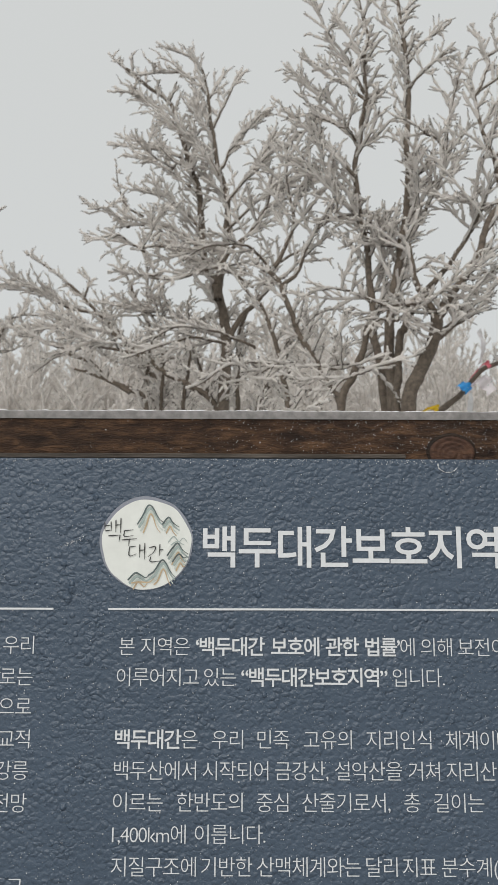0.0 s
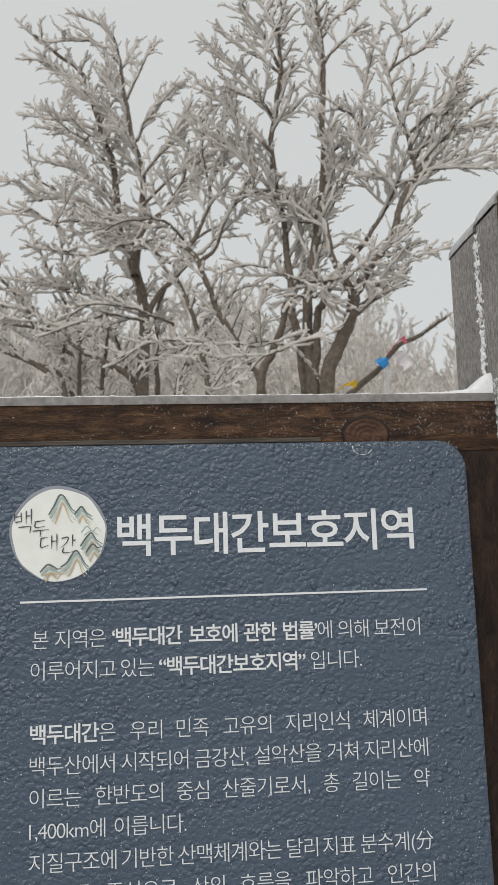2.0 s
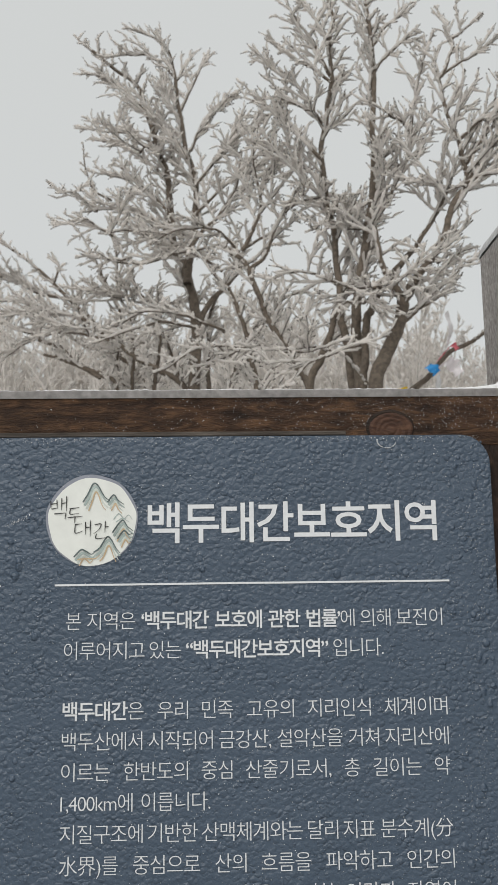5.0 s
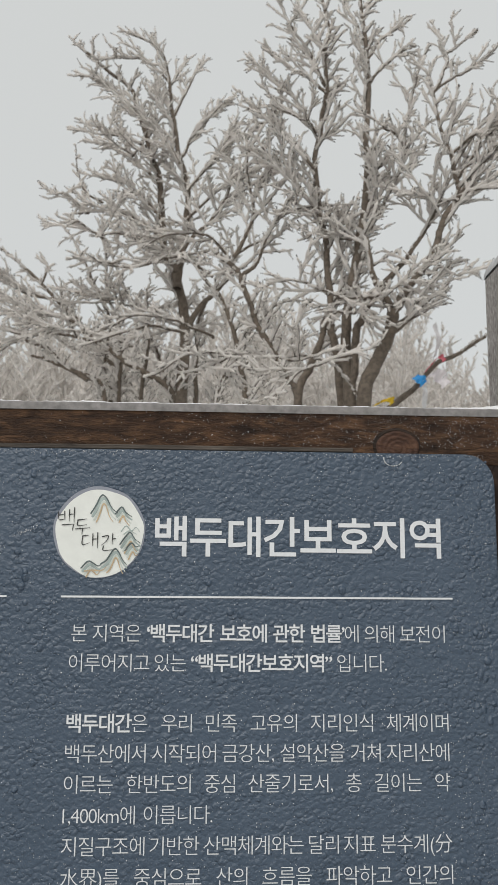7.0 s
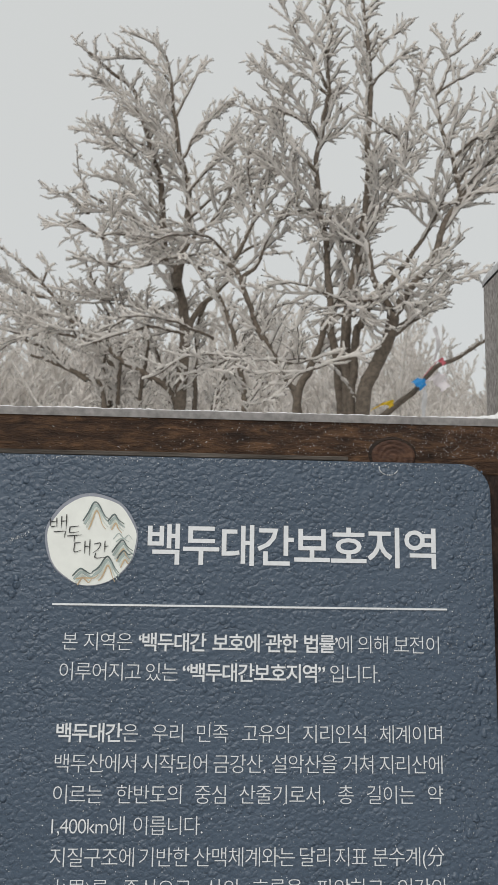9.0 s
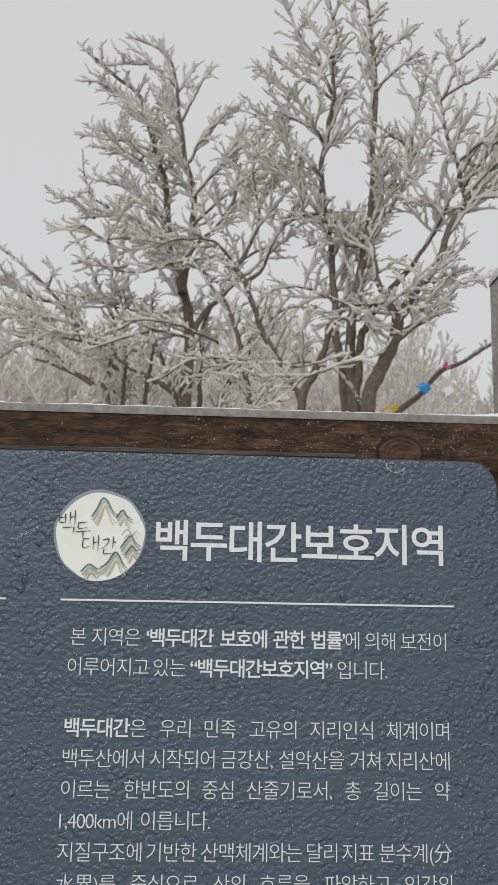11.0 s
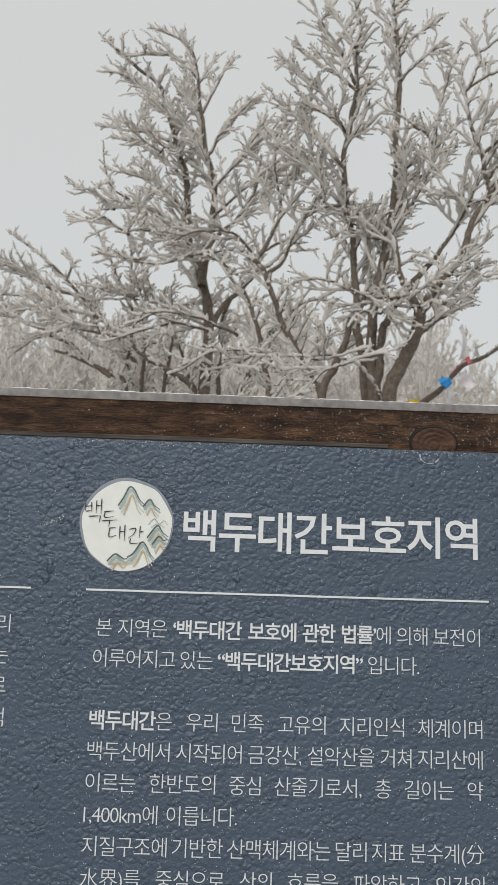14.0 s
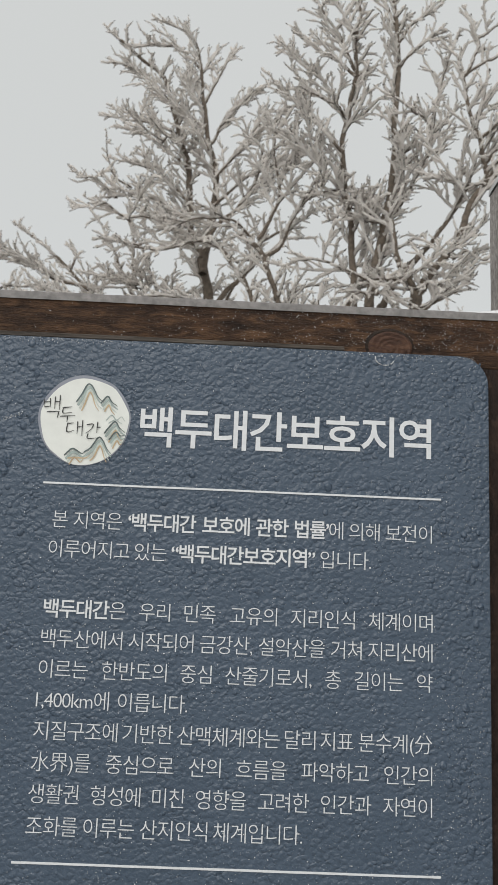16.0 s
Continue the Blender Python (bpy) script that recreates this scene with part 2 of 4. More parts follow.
def shouldered(lo, hi, drop, edge, back=False):
    """A timber whose top shoulders are rounded off, the other edges barely so."""
    bm = box(lo, hi)
    top = [e for e in bm.edges if all(v.co.z > hi[2] - 1e-5 for v in e.verts)]
    along = [e for e in top if abs(e.verts[0].co.y - e.verts[1].co.y) > 0.01 or (back and all(v.co.y > hi[1] - 1e-5 for v in e.verts))]
    bmesh.ops.bevel(bm, geom=along, offset=drop, segments=3, affect="EDGES")
    sharp = [e for e in bm.edges if len(e.link_faces) == 2 and e.calc_face_angle() > 0.8]
    bmesh.ops.bevel(bm, geom=sharp, offset=edge, segments=2, affect="EDGES")
    return bm


right_timber = post(0.7345)
post(-0.971)
part("splice", worn(box((0.7362, -0.0518, 2.000), (0.7560, -0.0300, 2.057), 0.0012, 1), 0.0008, 60, 3), M_SPLICE, right_timber, "ochre patch let into the post's corner")


def knot(name, x, z, rx, rz, y, mat, label, owner=None):
    bm = bmesh.new()
    rings = []
    for k in range(8):
        f = 1 - k / 8
        rings.append([bm.verts.new((x + rx * f * math.cos(a) * (1 + 0.05 * math.sin(3 * a + k)), y - 0.0014 * (k % 2) - 0.0003 * k, z + rz * f * math.sin(a))) for a in [i * math.tau / 28 for i in range(28)]])
    for a, b in zip(rings, rings[1:]):
        for i in range(28):
            bm.faces.new((a[i], a[(i + 1) % 28], b[(i + 1) % 28], b[i]))
    bm.faces.new(rings[-1])
    bmesh.ops.recalc_face_normals(bm, faces=bm.faces[:])
    return part(name, bm, mat, owner or beam, label)


knot("knot_rim", 0.5205, 1.687, 0.0385, 0.0325, 0.0101, M_KNOT_RIM, "dark crack round the wood knot")
knot("knot", 0.5215, 1.685, 0.0345, 0.0290, 0.0078, M_KNOT, "reddish-brown ringed wood knot")


knot("knot", 0.7745, 1.630, 0.0065, 0.0115, -0.0512, M_SPLICE, "small pale knot in the post", right_timber)
for cx, cz, half in ((0.7530, 1.6360, 0.007), (0.7520, 1.6265, 0.009), (0.7540, 1.6200, 0.006), (0.7550, 1.648, 0.003)):
    part("crack", worn(box((cx - half, -0.0519, cz - 0.0011), (cx + half, -0.0495, cz + 0.0011)), 0.0012, 90, 5), M_KNOT_RIM, right_timber)
for cx, z0, z1, lean in ((0.7745, 1.02, 1.60, -0.006), (0.7905, 1.15, 1.93, 0.004), (0.8120, 1.30, 1.98, 0.002), (0.7820, 0.86, 1.22, 0.004), (0.7660, 1.66, 1.90, 0.003)):
    bm = worn(box((cx - 0.0011, -0.0517, z0), (cx + 0.0011, -0.0495, z1)), 0.0, 1, 0)
    bmesh.ops.subdivide_edges(bm, edges=[e for e in bm.edges if abs(e.verts[0].co.z - e.verts[1].co.z) > 0.1], cuts=40)
    for v in bm.verts:
        f = (v.co.z - z0) / (z1 - z0)
        v.co.x = cx + (v.co.x - cx) * (1.4 * math.sin(math.pi * min(1, max(0.02, f))) + 0.6 * noise.noise(Vector((cx * 90, 0, v.co.z * 40)))) + lean * f + 0.003 * noise.noise(Vector((cx * 50, 3, v.co.z * 7)))
    part("grain_ridge", bm, M_SPLICE, right_timber, "pale raised line of grain")


# ---- lettering ----
def glyphs(text, weight, tracking):
    """Vertices and faces of a run of writing one unit high, and how far it advances."""
    data = bpy.data.curves.new("writing", "FONT")
    data.body, data.fill_mode, data.offset, data.resolution_u, data.space_character = text, "FRONT", weight, 3, tracking
    ob = new("writing", data)
    bpy.context.view_layer.update()
    me = ob.to_mesh()
    verts = [(v.co.x, v.co.y) for v in me.vertices]
    faces = [tuple(p.vertices) for p in me.polygons]
    ob.to_mesh_clear()
    bpy.data.objects.remove(ob)
    bpy.data.curves.remove(data)
    left, right = min(v[0] for v in verts), max(v[0] for v in verts)
    return [(a - left, b) for a, b in verts], faces, right - left


THIN, BOLD, TITLE = -0.0105, 0.013, 0.0135


def written(name, text, x0, x1, z, em, wide=0.97, thin=THIN, bold=BOLD, tight=0.885, tight_bold=0.86, justify=True, right=False):
    """One line of writing on the panel; runs between asterisks are bold; words spread from x0 to x1."""
    words, heavy, word_list = [], False, text.split(" ")
    for word in word_list:
        runs, width = [], 0.0
        for k, bit in enumerate(word.split("*")):
            if k:
                heavy = not heavy
            if bit:
                v, f, adv = glyphs(bit, bold if heavy else thin, tight_bold if heavy else tight)
                if runs:
                    width += 0.015
                runs.append((v, f, width))
                width += adv
        words.append((runs, width * em * wide))
    total = sum(w for _, w in words)
    gap = (x1 - x0 - total) / max(1, len(words) - 1) if justify else 0.24 * em
    x = x1 - total - gap * (len(words) - 1) if right else x0
    for runs, width in words:
        verts, faces = [], []
        for v, f, off in runs:
            n = len(verts)
            verts += [(x + (off + a) * em * wide, -0.0012, z + (b - 0.375) * em) for a, b in v]
            faces += [tuple(n + i for i in q) for q in f]
        if name == "title_letter":
            cells = [[] for _ in word_list[0]]
            for q in faces:
                mid = sum(verts[i][0] for i in q) / len(q)
                cells[min(len(cells) - 1, int((mid - x) / width * len(cells)))].append(q)
            for cell in cells:
                used = sorted({i for q in cell for i in q})
                back = {i: k for k, i in enumerate(used)}
                raw(name, [verts[i] for i in used], [tuple(back[i] for i in q) for q in cell], M_LETTER, panel)
        else:
            raw(name, verts, faces, M_LETTER, panel)
        x += width + gap


def rule(x0, x1, z):
    part("rule", worn(box((x0, -0.0014, z - 0.0014), (x1, 0.001, z + 0.0014)), 0.0003, 90, 20), M_LETTER, panel)


written("title_letter", "백두대간보호지역", 0.139, 0.587, 1.5425, 0.0668, thin=TITLE, wide=0.976, tight=0.903, justify=False)
written("word", "본 지역은 *‘백두대간 보호에 관한 법률’*에 의해 보전이", 0.018, 0.586, 1.3965, 0.0293)
written("word", "이루어지고 있는 *“백두대간보호지역”* 입니다.", 0.016, 0.495, 1.353, 0.0293)
BODY = (
    ("*백두대간*은 우리 민족 고유의 지리인식 체계이며", 0.5875),
    ("백두산에서 시작되어 금강산, 설악산을 거쳐 지리산에", 0.5875),
    ("이르는 한반도의 중심 산줄기로서, 총 길이는 약", 0.5875),
    ("1,400km에 이릅니다.", 0.233),
    ("지질구조에 기반한 산맥체계와는 달리 지표 분수계(分", 0.5875),
    ("水界)를 중심으로 산의 흐름을 파악하고 인간의", 0.5875),
    ("생활권 형성에 미친 영향을 고려한 인간과 자연이", 0.5875),
    ("조화를 이루는 산지인식 체계입니다.", 0.404),
)
for k, (text, end) in enumerate(BODY):
    written("word", text, 0.016, end, 1.266 - 0.04275 * k, 0.0293)
for text, z in (("우리", 1.398), ("로는", 1.353), ("으로", 1.311), ("교적", 1.266), ("강릉", 1.223), ("전망", 1.179), ("금", 1.067)):
    written("word", text, -0.2, -0.107, z, 0.0293, justify=False, right=True)
rule(0.0, 0.6, 1.45)
rule(-0.681, -0.081, 1.45)
rule(0.0, 0.6, 0.918)


# ---- emblem ----
def disc(name, cx, cz, r, y, mat, label, wobble):
    bm = bmesh.new()
    bm.faces.new([bm.verts.new((cx + r * (1 + wobble * noise.noise(Vector((2.2 * math.cos(a), 2.2 * math.sin(a), r * 90)))) * math.cos(a), y, cz + r * (1 + wobble * noise.noise(Vector((2.2 * math.cos(a), 2.2 * math.sin(a), 7 + r * 90)))) * math.sin(a))) for a in [-i * math.tau / 72 for i in range(72)]])
    bmesh.ops.recalc_face_normals(bm, faces=bm.faces[:])
    if bm.faces[:][0].normal.y > 0:
        bmesh.ops.reverse_faces(bm, faces=bm.faces[:])
    return part(name, bm, mat, panel, label)


EX, EZ = 0.0535, 1.547
disc("emblem_edge", EX + 0.0005, EZ + 0.0008, 0.0695, -0.0009, M_HALO, "pale blue-grey rim round the emblem", 0.03)
disc("emblem", EX + 0.001, EZ - 0.0012, 0.0665, -0.0016, M_DISC, "round off-white emblem with brushed hills", 0.05)


def stroke(verts, faces, pts, w0, w1=None, y=-0.0023):
    """A flat brush stroke along a smooth line, in emblem radii about its middle."""
    w1 = w0 if w1 is None else w1
    line = spline([Vector((EX + 0.067 * x, y, EZ + 0.067 * z)) for x, z in pts], 5)
    n = len(verts)
    for i, p in enumerate(line):
        t = (line[min(i + 1, len(line) - 1)] - line[max(i - 1, 0)]).normalized()
        side, f = Vector((-t.z, 0, t.x)), i / (len(line) - 1)
        w = 0.067 * (w0 + (w1 - w0) * f) * (0.55 + 0.45 * math.sin(math.pi * min(1, 0.15 + f)))
        verts += [tuple(p + side * w), tuple(p - side * w)]
    faces += [(n + 2 * i, n + 2 * i + 1, n + 2 * i + 3, n + 2 * i + 2) for i in range(len(line) - 1)]


def spline(pts, steps):
    """Catmull-Rom through the points."""
    out = []
    ext = [pts[0] * 2 - pts[1], *pts, pts[-1] * 2 - pts[-2]]
    for a, b, c, d in zip(ext, ext[1:], ext[2:], ext[3:]):
        for k in range(steps):
            t = k / steps
            out.append(0.5 * ((2 * b) + (c - a) * t + (2 * a - 5 * b + 4 * c - d) * t * t + (3 * b - a - 3 * c + d) * t ** 3))
    out.append(pts[-1])
    return out


def brushwork(name, mat, lines, width, y):
    for k, pts in enumerate(lines):
        verts, faces = [], []
        stroke(verts, faces, pts, width, width * 0.7, y - 0.00002 * k)
        raw(name, verts, faces, mat, panel)


RIDGES = (
    ((-0.2, 0.42), (-0.08, 0.62), (0.03, 0.84), (0.14, 0.8), (0.28, 0.56), (0.42, 0.44)),
    ((0.36, 0.42), (0.5, 0.58), (0.6, 0.46), (0.74, 0.36)),
    ((0.48, -0.28), (0.62, -0.08), (0.72, -0.0), (0.82, -0.14), (0.95, -0.24)),
    ((0.6, -0.42), (0.74, -0.24), (0.85, -0.32), (0.93, -0.3)),
    ((0.06, -0.72), (0.2, -0.62), (0.36, -0.38), (0.46, -0.44), (0.56, -0.62), (0.66, -0.74)),
    ((-0.38, -0.82), (-0.22, -0.66), (-0.1, -0.7), (0.02, -0.76), (0.14, -0.66)),
)


def below(line, drop, shrink):
    """The same ridge again, lower and narrower."""
    cx = sum(x for x, _ in line) / len(line)
    return tuple((cx + (x - cx) * shrink + 0.02, z - drop) for x, z in line)


brushwork("brush_stroke", M_SAGE, [below(r, 0.075, 0.95) for r in RIDGES], 0.036, -0.0022)
brushwork("brush_stroke", M_PALE_SAGE, [below(r, 0.15, 0.8) for r in RIDGES], 0.024, -0.00235)
brushwork("brush_stroke", M_OCHRE, [below(r, 0.2, 0.62) for r in RIDGES] + [((-0.3, -0.88), (-0.12, -0.86), (0.1, -0.86), (0.2, -0.78))], 0.02, -0.0025)
brushwork("brush_stroke", M_SLATE, RIDGES, 0.019, -0.0027)
brushwork("brush_stroke", M_SAGE, (((0.5, 0.02), (0.62, 0.15), (0.74, 0.04), (0.84, 0.12), (0.93, 0.02)), ((0.56, -0.04), (0.7, 0.04), (0.86, -0.04))), 0.012, -0.0023)
brushwork("brush_stroke", M_INK, (
    ((-0.93, 0.46), (-0.92, 0.28)), ((-0.79, 0.48), (-0.78, 0.27)), ((-0.92, 0.38), (-0.79, 0.4)), ((-0.91, 0.27), (-0.78, 0.29)), ((-0.68, 0.52), (-0.68, 0.24)), ((-0.57, 0.56), (-0.57, 0.22)), ((-0.68, 0.4), (-0.57, 0.41)), ((-0.84, 0.16), (-0.56, 0.18)), ((-0.58, 0.17), (-0.6, 0.03)),
    ((-0.5, 0.27), (-0.28, 0.3)), ((-0.48, 0.27), (-0.48, 0.15), (-0.28, 0.17)), ((-0.54, 0.07), (-0.2, 0.1)), ((-0.37, 0.08), (-0.38, -0.06)),
    ((-0.37, -0.09), (-0.22, -0.07)), ((-0.36, -0.09), (-0.36, -0.28), (-0.2, -0.24)), ((-0.13, -0.03), (-0.13, -0.32)), ((-0.02, 0.0), (-0.02, -0.36)), ((-0.13, -0.16), (-0.02, -0.15)),
    ((0.08, -0.1), (0.22, -0.08), (0.18, -0.2), (0.06, -0.3)), ((0.32, -0.02), (0.31, -0.28)), ((0.32, -0.15), (0.4, -0.14)), ((0.12, -0.3), (0.12, -0.41), (0.36, -0.39))), 0.014, -0.0029)


# ---- snow and ice on the sign ----
def snow_strip(name, x0, x1, y0, y1, z0, height, mat, label, rough=0.004, steps=260):
    """A wind-packed ridge with a ragged crest."""
    prof = [(0, 0), (0.0, 0.75), (0.06, 0.96), (0.4, 1.0), (0.75, 0.95), (1.0, 0.6), (1.0, 0.0)]
    verts, faces, n = [], [], len(prof)
    for i in range(steps + 1):
        x = x0 + (x1 - x0) * i / steps
        for k, (a, b) in enumerate(prof):
            j = noise.noise(Vector((x * 140, k * 3.1, 2))) * rough * 0.5 + noise.noise(Vector((x * 22, k * 1.3, 5))) * rough * 0.6
            h = height(x)
            verts.append((x, y0 + a * (y1 - y0) + (j * 0.6 if b else 0), z0 + (b * h + j if b else -0.001)))
    for i in range(steps):
        for k in range(n - 1):
            p = i * n + k
            faces.append((p, p + 1, p + n + 1, p + n))
    faces += [tuple(range(n)), tuple(range(steps * n + n - 1, steps * n - 1, -1))]
    return tagged(raw(name, verts, faces, mat, None, smooth=True), label, "snow", kind="stuff")


def pile(x):
    return 0.0105 + 0.028 * math.exp(-((0.7345 - x) / 0.022) ** 2) + 0.006 * math.exp(-((0.7345 - x) / 0.08) ** 2)


snow_strip("ice_crust", -0.814, 0.733, 0.0085, 0.03, 1.7410, lambda x: 0.0125, M_CRUST, "grey ice crust along the beam's top edge", 0.0012)
snow_strip("snow_ridge", -0.814, 0.7335, 0.016, 0.11, 1.7435, lambda x: pile(x) + 0.003, M_SNOW, "thin white snow lying along the top beam", 0.003, 500)


def snow_cap(y0, y1, top):
    """A thin layer of snow over the rounded shoulder and the top of a timber."""
    x0, x1, r = 0.7345, 0.8895, 0.024
    outer, inner = [], []
    for k in range(13):
        a = math.pi - 0.5 * math.pi * k / 12
        h = 0.0015 + 0.0055 * k / 12
        outer.append((x0 + r + (r + h) * math.cos(a), top - r + (r + h) * math.sin(a)))
        inner.append((x0 + r + (r - 0.010) * math.cos(a), top - r + (r - 0.010) * math.sin(a)))
    for k in range(1, 15):
        x = x0 + r + (x1 - x0 - r) * k / 14
        outer.append((x, top + 0.007))
        inner.append((x, top - 0.010))
    n, rows, verts, faces = len(outer), 9, [], []
    for m in range(rows):
        y = y0 + 0.002 + (y1 - y0 - 0.004) * m / (rows - 1)
        for x, z in outer:
            b = 0.0022 * noise.noise(Vector((x, y, z)) * 70)
            verts.append((x + b * 0.4, y + b * 0.3, z + b - (0.003 if m in (0, rows - 1) else 0)))
        verts += [(x, y, z) for x, z in inner]
    for m in range(rows - 1):
        for k in range(n - 1):
            p = 2 * n * m + k
            faces.append((p, p + 1, p + 2 * n + 1, p + 2 * n))
    for m in (0, rows - 1):
        p = 2 * n * m
        faces += [(p + k, p + k + 1, p + n + k + 1, p + n + k) for k in range(n - 1)]
    tagged(raw("snow_cap", verts, faces, M_CAP, None, smooth=True), "thin rounded snow cap on the post's top, coloured shade-grey", "snow", kind="stuff")


snow_cap(-0.05, 0.044, 2.071)
snow_cap(0.0485, 0.178, 2.064)


def flecks(name, count, place, size, label, seed, mat=M_FLECK):
    """Small grains of ice frozen on; place gives a point and the surface's two axes."""
    rng = random.Random(seed)
    verts, faces = [], []
    for _ in range(count):
        p, u, v, nrm = place(rng)
        a = rng.uniform(0, math.tau)
        r = size * (0.25 + 0.75 * rng.random() ** 3)
        el = rng.uniform(0.35, 1.0)
        c, s = math.cos(a), math.sin(a)
        e1, e2 = (u * c + v * s) * r, (v * c - u * s) * r * el
        k = len(verts)
        verts += [tuple(p + e1), tuple(p + e2), tuple(p - e1 * rng.uniform(0.5, 1)), tuple(p - e2), tuple(p + nrm * r * 0.6)]
        faces += [(k, k + 1, k + 4), (k + 1, k + 2, k + 4), (k + 2, k + 3, k + 4), (k + 3, k, k + 4)]
    return tagged(raw(name, verts, faces, mat), label, "ice", kind="stuff")


AX, AY, AZ = Vector((1, 0, 0)), Vector((0, 1, 0)), Vector((0, 0, 1))


def on_panel(rng):
    return Vector((rng.uniform(-0.3, 0.664), -0.0006, rng.uniform(0.84, 1.672))), AX, AZ, -AY


def on_panel_edge(rng):
    return Vector((0.671 - abs(rng.gauss(0, 0.05)), -0.0006, rng.uniform(0.84, 1.63))), AX, AZ, -AY


def on_beam(rng):
    return Vector((0.7335 - abs(rng.gauss(0, 0.33)), 0.0102, rng.uniform(1.688, 1.741))), AX, AZ, -AY


def on_lip(rng):
    return Vector((rng.uniform(-0.3, 0.66), -0.0006, 1.6755 - abs(rng.gauss(0, 0.004)))), AX, AZ, -AY


def on_stile(rng):
    return Vector((rng.uniform(0.67, 0.7335), 0.0125, rng.uniform(0.85, 1.70))), AX, AZ, -AY


def on_post_side(rng):
    return Vector((0.7335, rng.uniform(-0.045, 0.012), rng.uniform(0.9, 2.04))), AY, AZ, -AX


def on_seam(rng):
    return Vector((0.7338, 0.046 + rng.gauss(0, 0.006), rng.uniform(1.75, 2.03))), AY, AZ, -AX


def on_corner(rng):
    return Vector((0.733, min(0.010, rng.gauss(-0.004, 0.011)), 1.775 - abs(rng.gauss(0, 0.10)))), AY, AZ, -AX


def on_post_front(rng):
    cx, cz, sp = rng.choice(((0.776, 2.040, 0.005), (0.768, 2.022, 0.004), (0.769, 1.998, 0.004), (0.822, 1.956, 0.006), (0.828, 1.966, 0.004), (0.827, 2.035, 0.006), (0.80, 1.97, 0.03)))
    return Vector((min(0.87, max(0.745, rng.gauss(cx, sp))), -0.0515, min(2.06, rng.gauss(cz, sp)))), AX, AZ, -AY


def on_wire_mark(rng):
    a = rng.uniform(math.pi * 0.95, math.pi * 1.9)
    return Vector((0.512 + 0.015 * math.cos(a), -0.0006, 1.668 + 0.012 * math.sin(a))), AX, AZ, -AY


def on_smudge(rng):
    a = rng.gauss(0, 1)
    return Vector((-0.057 + 0.009 * a, -0.0006, 1.548 + 0.0035 * a + rng.gauss(0, 0.0015))), AX, AZ, -AY


flecks("ice_flecks", 60, on_smudge, 0.0018, "smear of ice beside the emblem", 13)
flecks("ice_flecks", 150, on_wire_mark, 0.0016, "scratched pale mark near the panel's corner", 12)
flecks("ice_flecks", 8000, on_panel, 0.0013, "tiny white ice flecks frozen on the panel", 1)
flecks("ice_flecks", 1500, on_panel_edge, 0.0012, "tiny white ice flecks frozen near the panel's edge", 2)
flecks("ice_flecks", 1500, on_beam, 0.0012, "white ice flecks on the dark beam", 3)
flecks("ice_flecks", 700, on_lip, 0.0014, "white ice flecks along the panel's top edge", 4)
flecks("ice_flecks", 3600, on_stile, 0.0012, "white ice flecks on the dark stile", 5)
flecks("ice_flecks", 2600, on_post_side, 0.0011, "white ice flecks on the post's side", 6)
flecks("snow_clots", 420, on_seam, 0.007, "snow packed in the seam of the post", 7, M_SNOW)
flecks("snow_clots", 520, on_corner, 0.0042, "snow packed between beam and post", 8, M_SNOW)
flecks("snow_clots", 1200, on_post_front, 0.0030, "snow clots stuck to the post's face", 9, M_SNOW)


def ice_drops():
    """Low frozen drops standing on the panel, most of them towards its edge."""
    rng = random.Random(77)
    verts, faces = [], []
    for k in range(2400):
        x, z = rng.choice((rng.uniform(0.602, 0.662), rng.uniform(-0.075, -0.022))), rng.uniform(0.85, 1.665)
        if k % 3 == 0:
            x, z = rng.uniform(-0.25, 0.645), rng.choice((rng.uniform(1.62, 1.668), rng.uniform(1.292, 1.33), rng.uniform(1.46, 1.474), rng.uniform(1.42, 1.442)))
        r = 0.0014 + 0.0052 * rng.random() ** 5
        if k > 520:
            x, z, r = rng.uniform(-0.3, 0.66), rng.uniform(0.85, 1.665), 0.0011 + 0.0012 * rng.random()
        n = len(verts)
        for f, h in ((1.0, 0.0), (0.8, 0.28), (0.45, 0.45)):
            verts += [(x + r * f * math.cos(a), 0.0001 - r * h, z + r * f * 1.15 * math.sin(a) - (1 - f) * r * 0.2) for a in [i * math.tau / 10 for i in range(10)]]
        verts.append((x, -r * 0.5, z - r * 0.15))
        for ring in (0, 10):
            faces += [(n + ring + i, n + ring + (i + 1) % 10, n + ring + 10 + (i + 1) % 10, n + ring + 10 + i) for i in range(10)]
        faces += [(n + 20 + i, n + 20 + (i + 1) % 10, n + 30) for i in range(10)]
    tagged(raw("ice_drops", verts, faces, M_PANEL, smooth=True), "many frozen drops of ice on the panel", "ice", kind="stuff")


ice_drops()


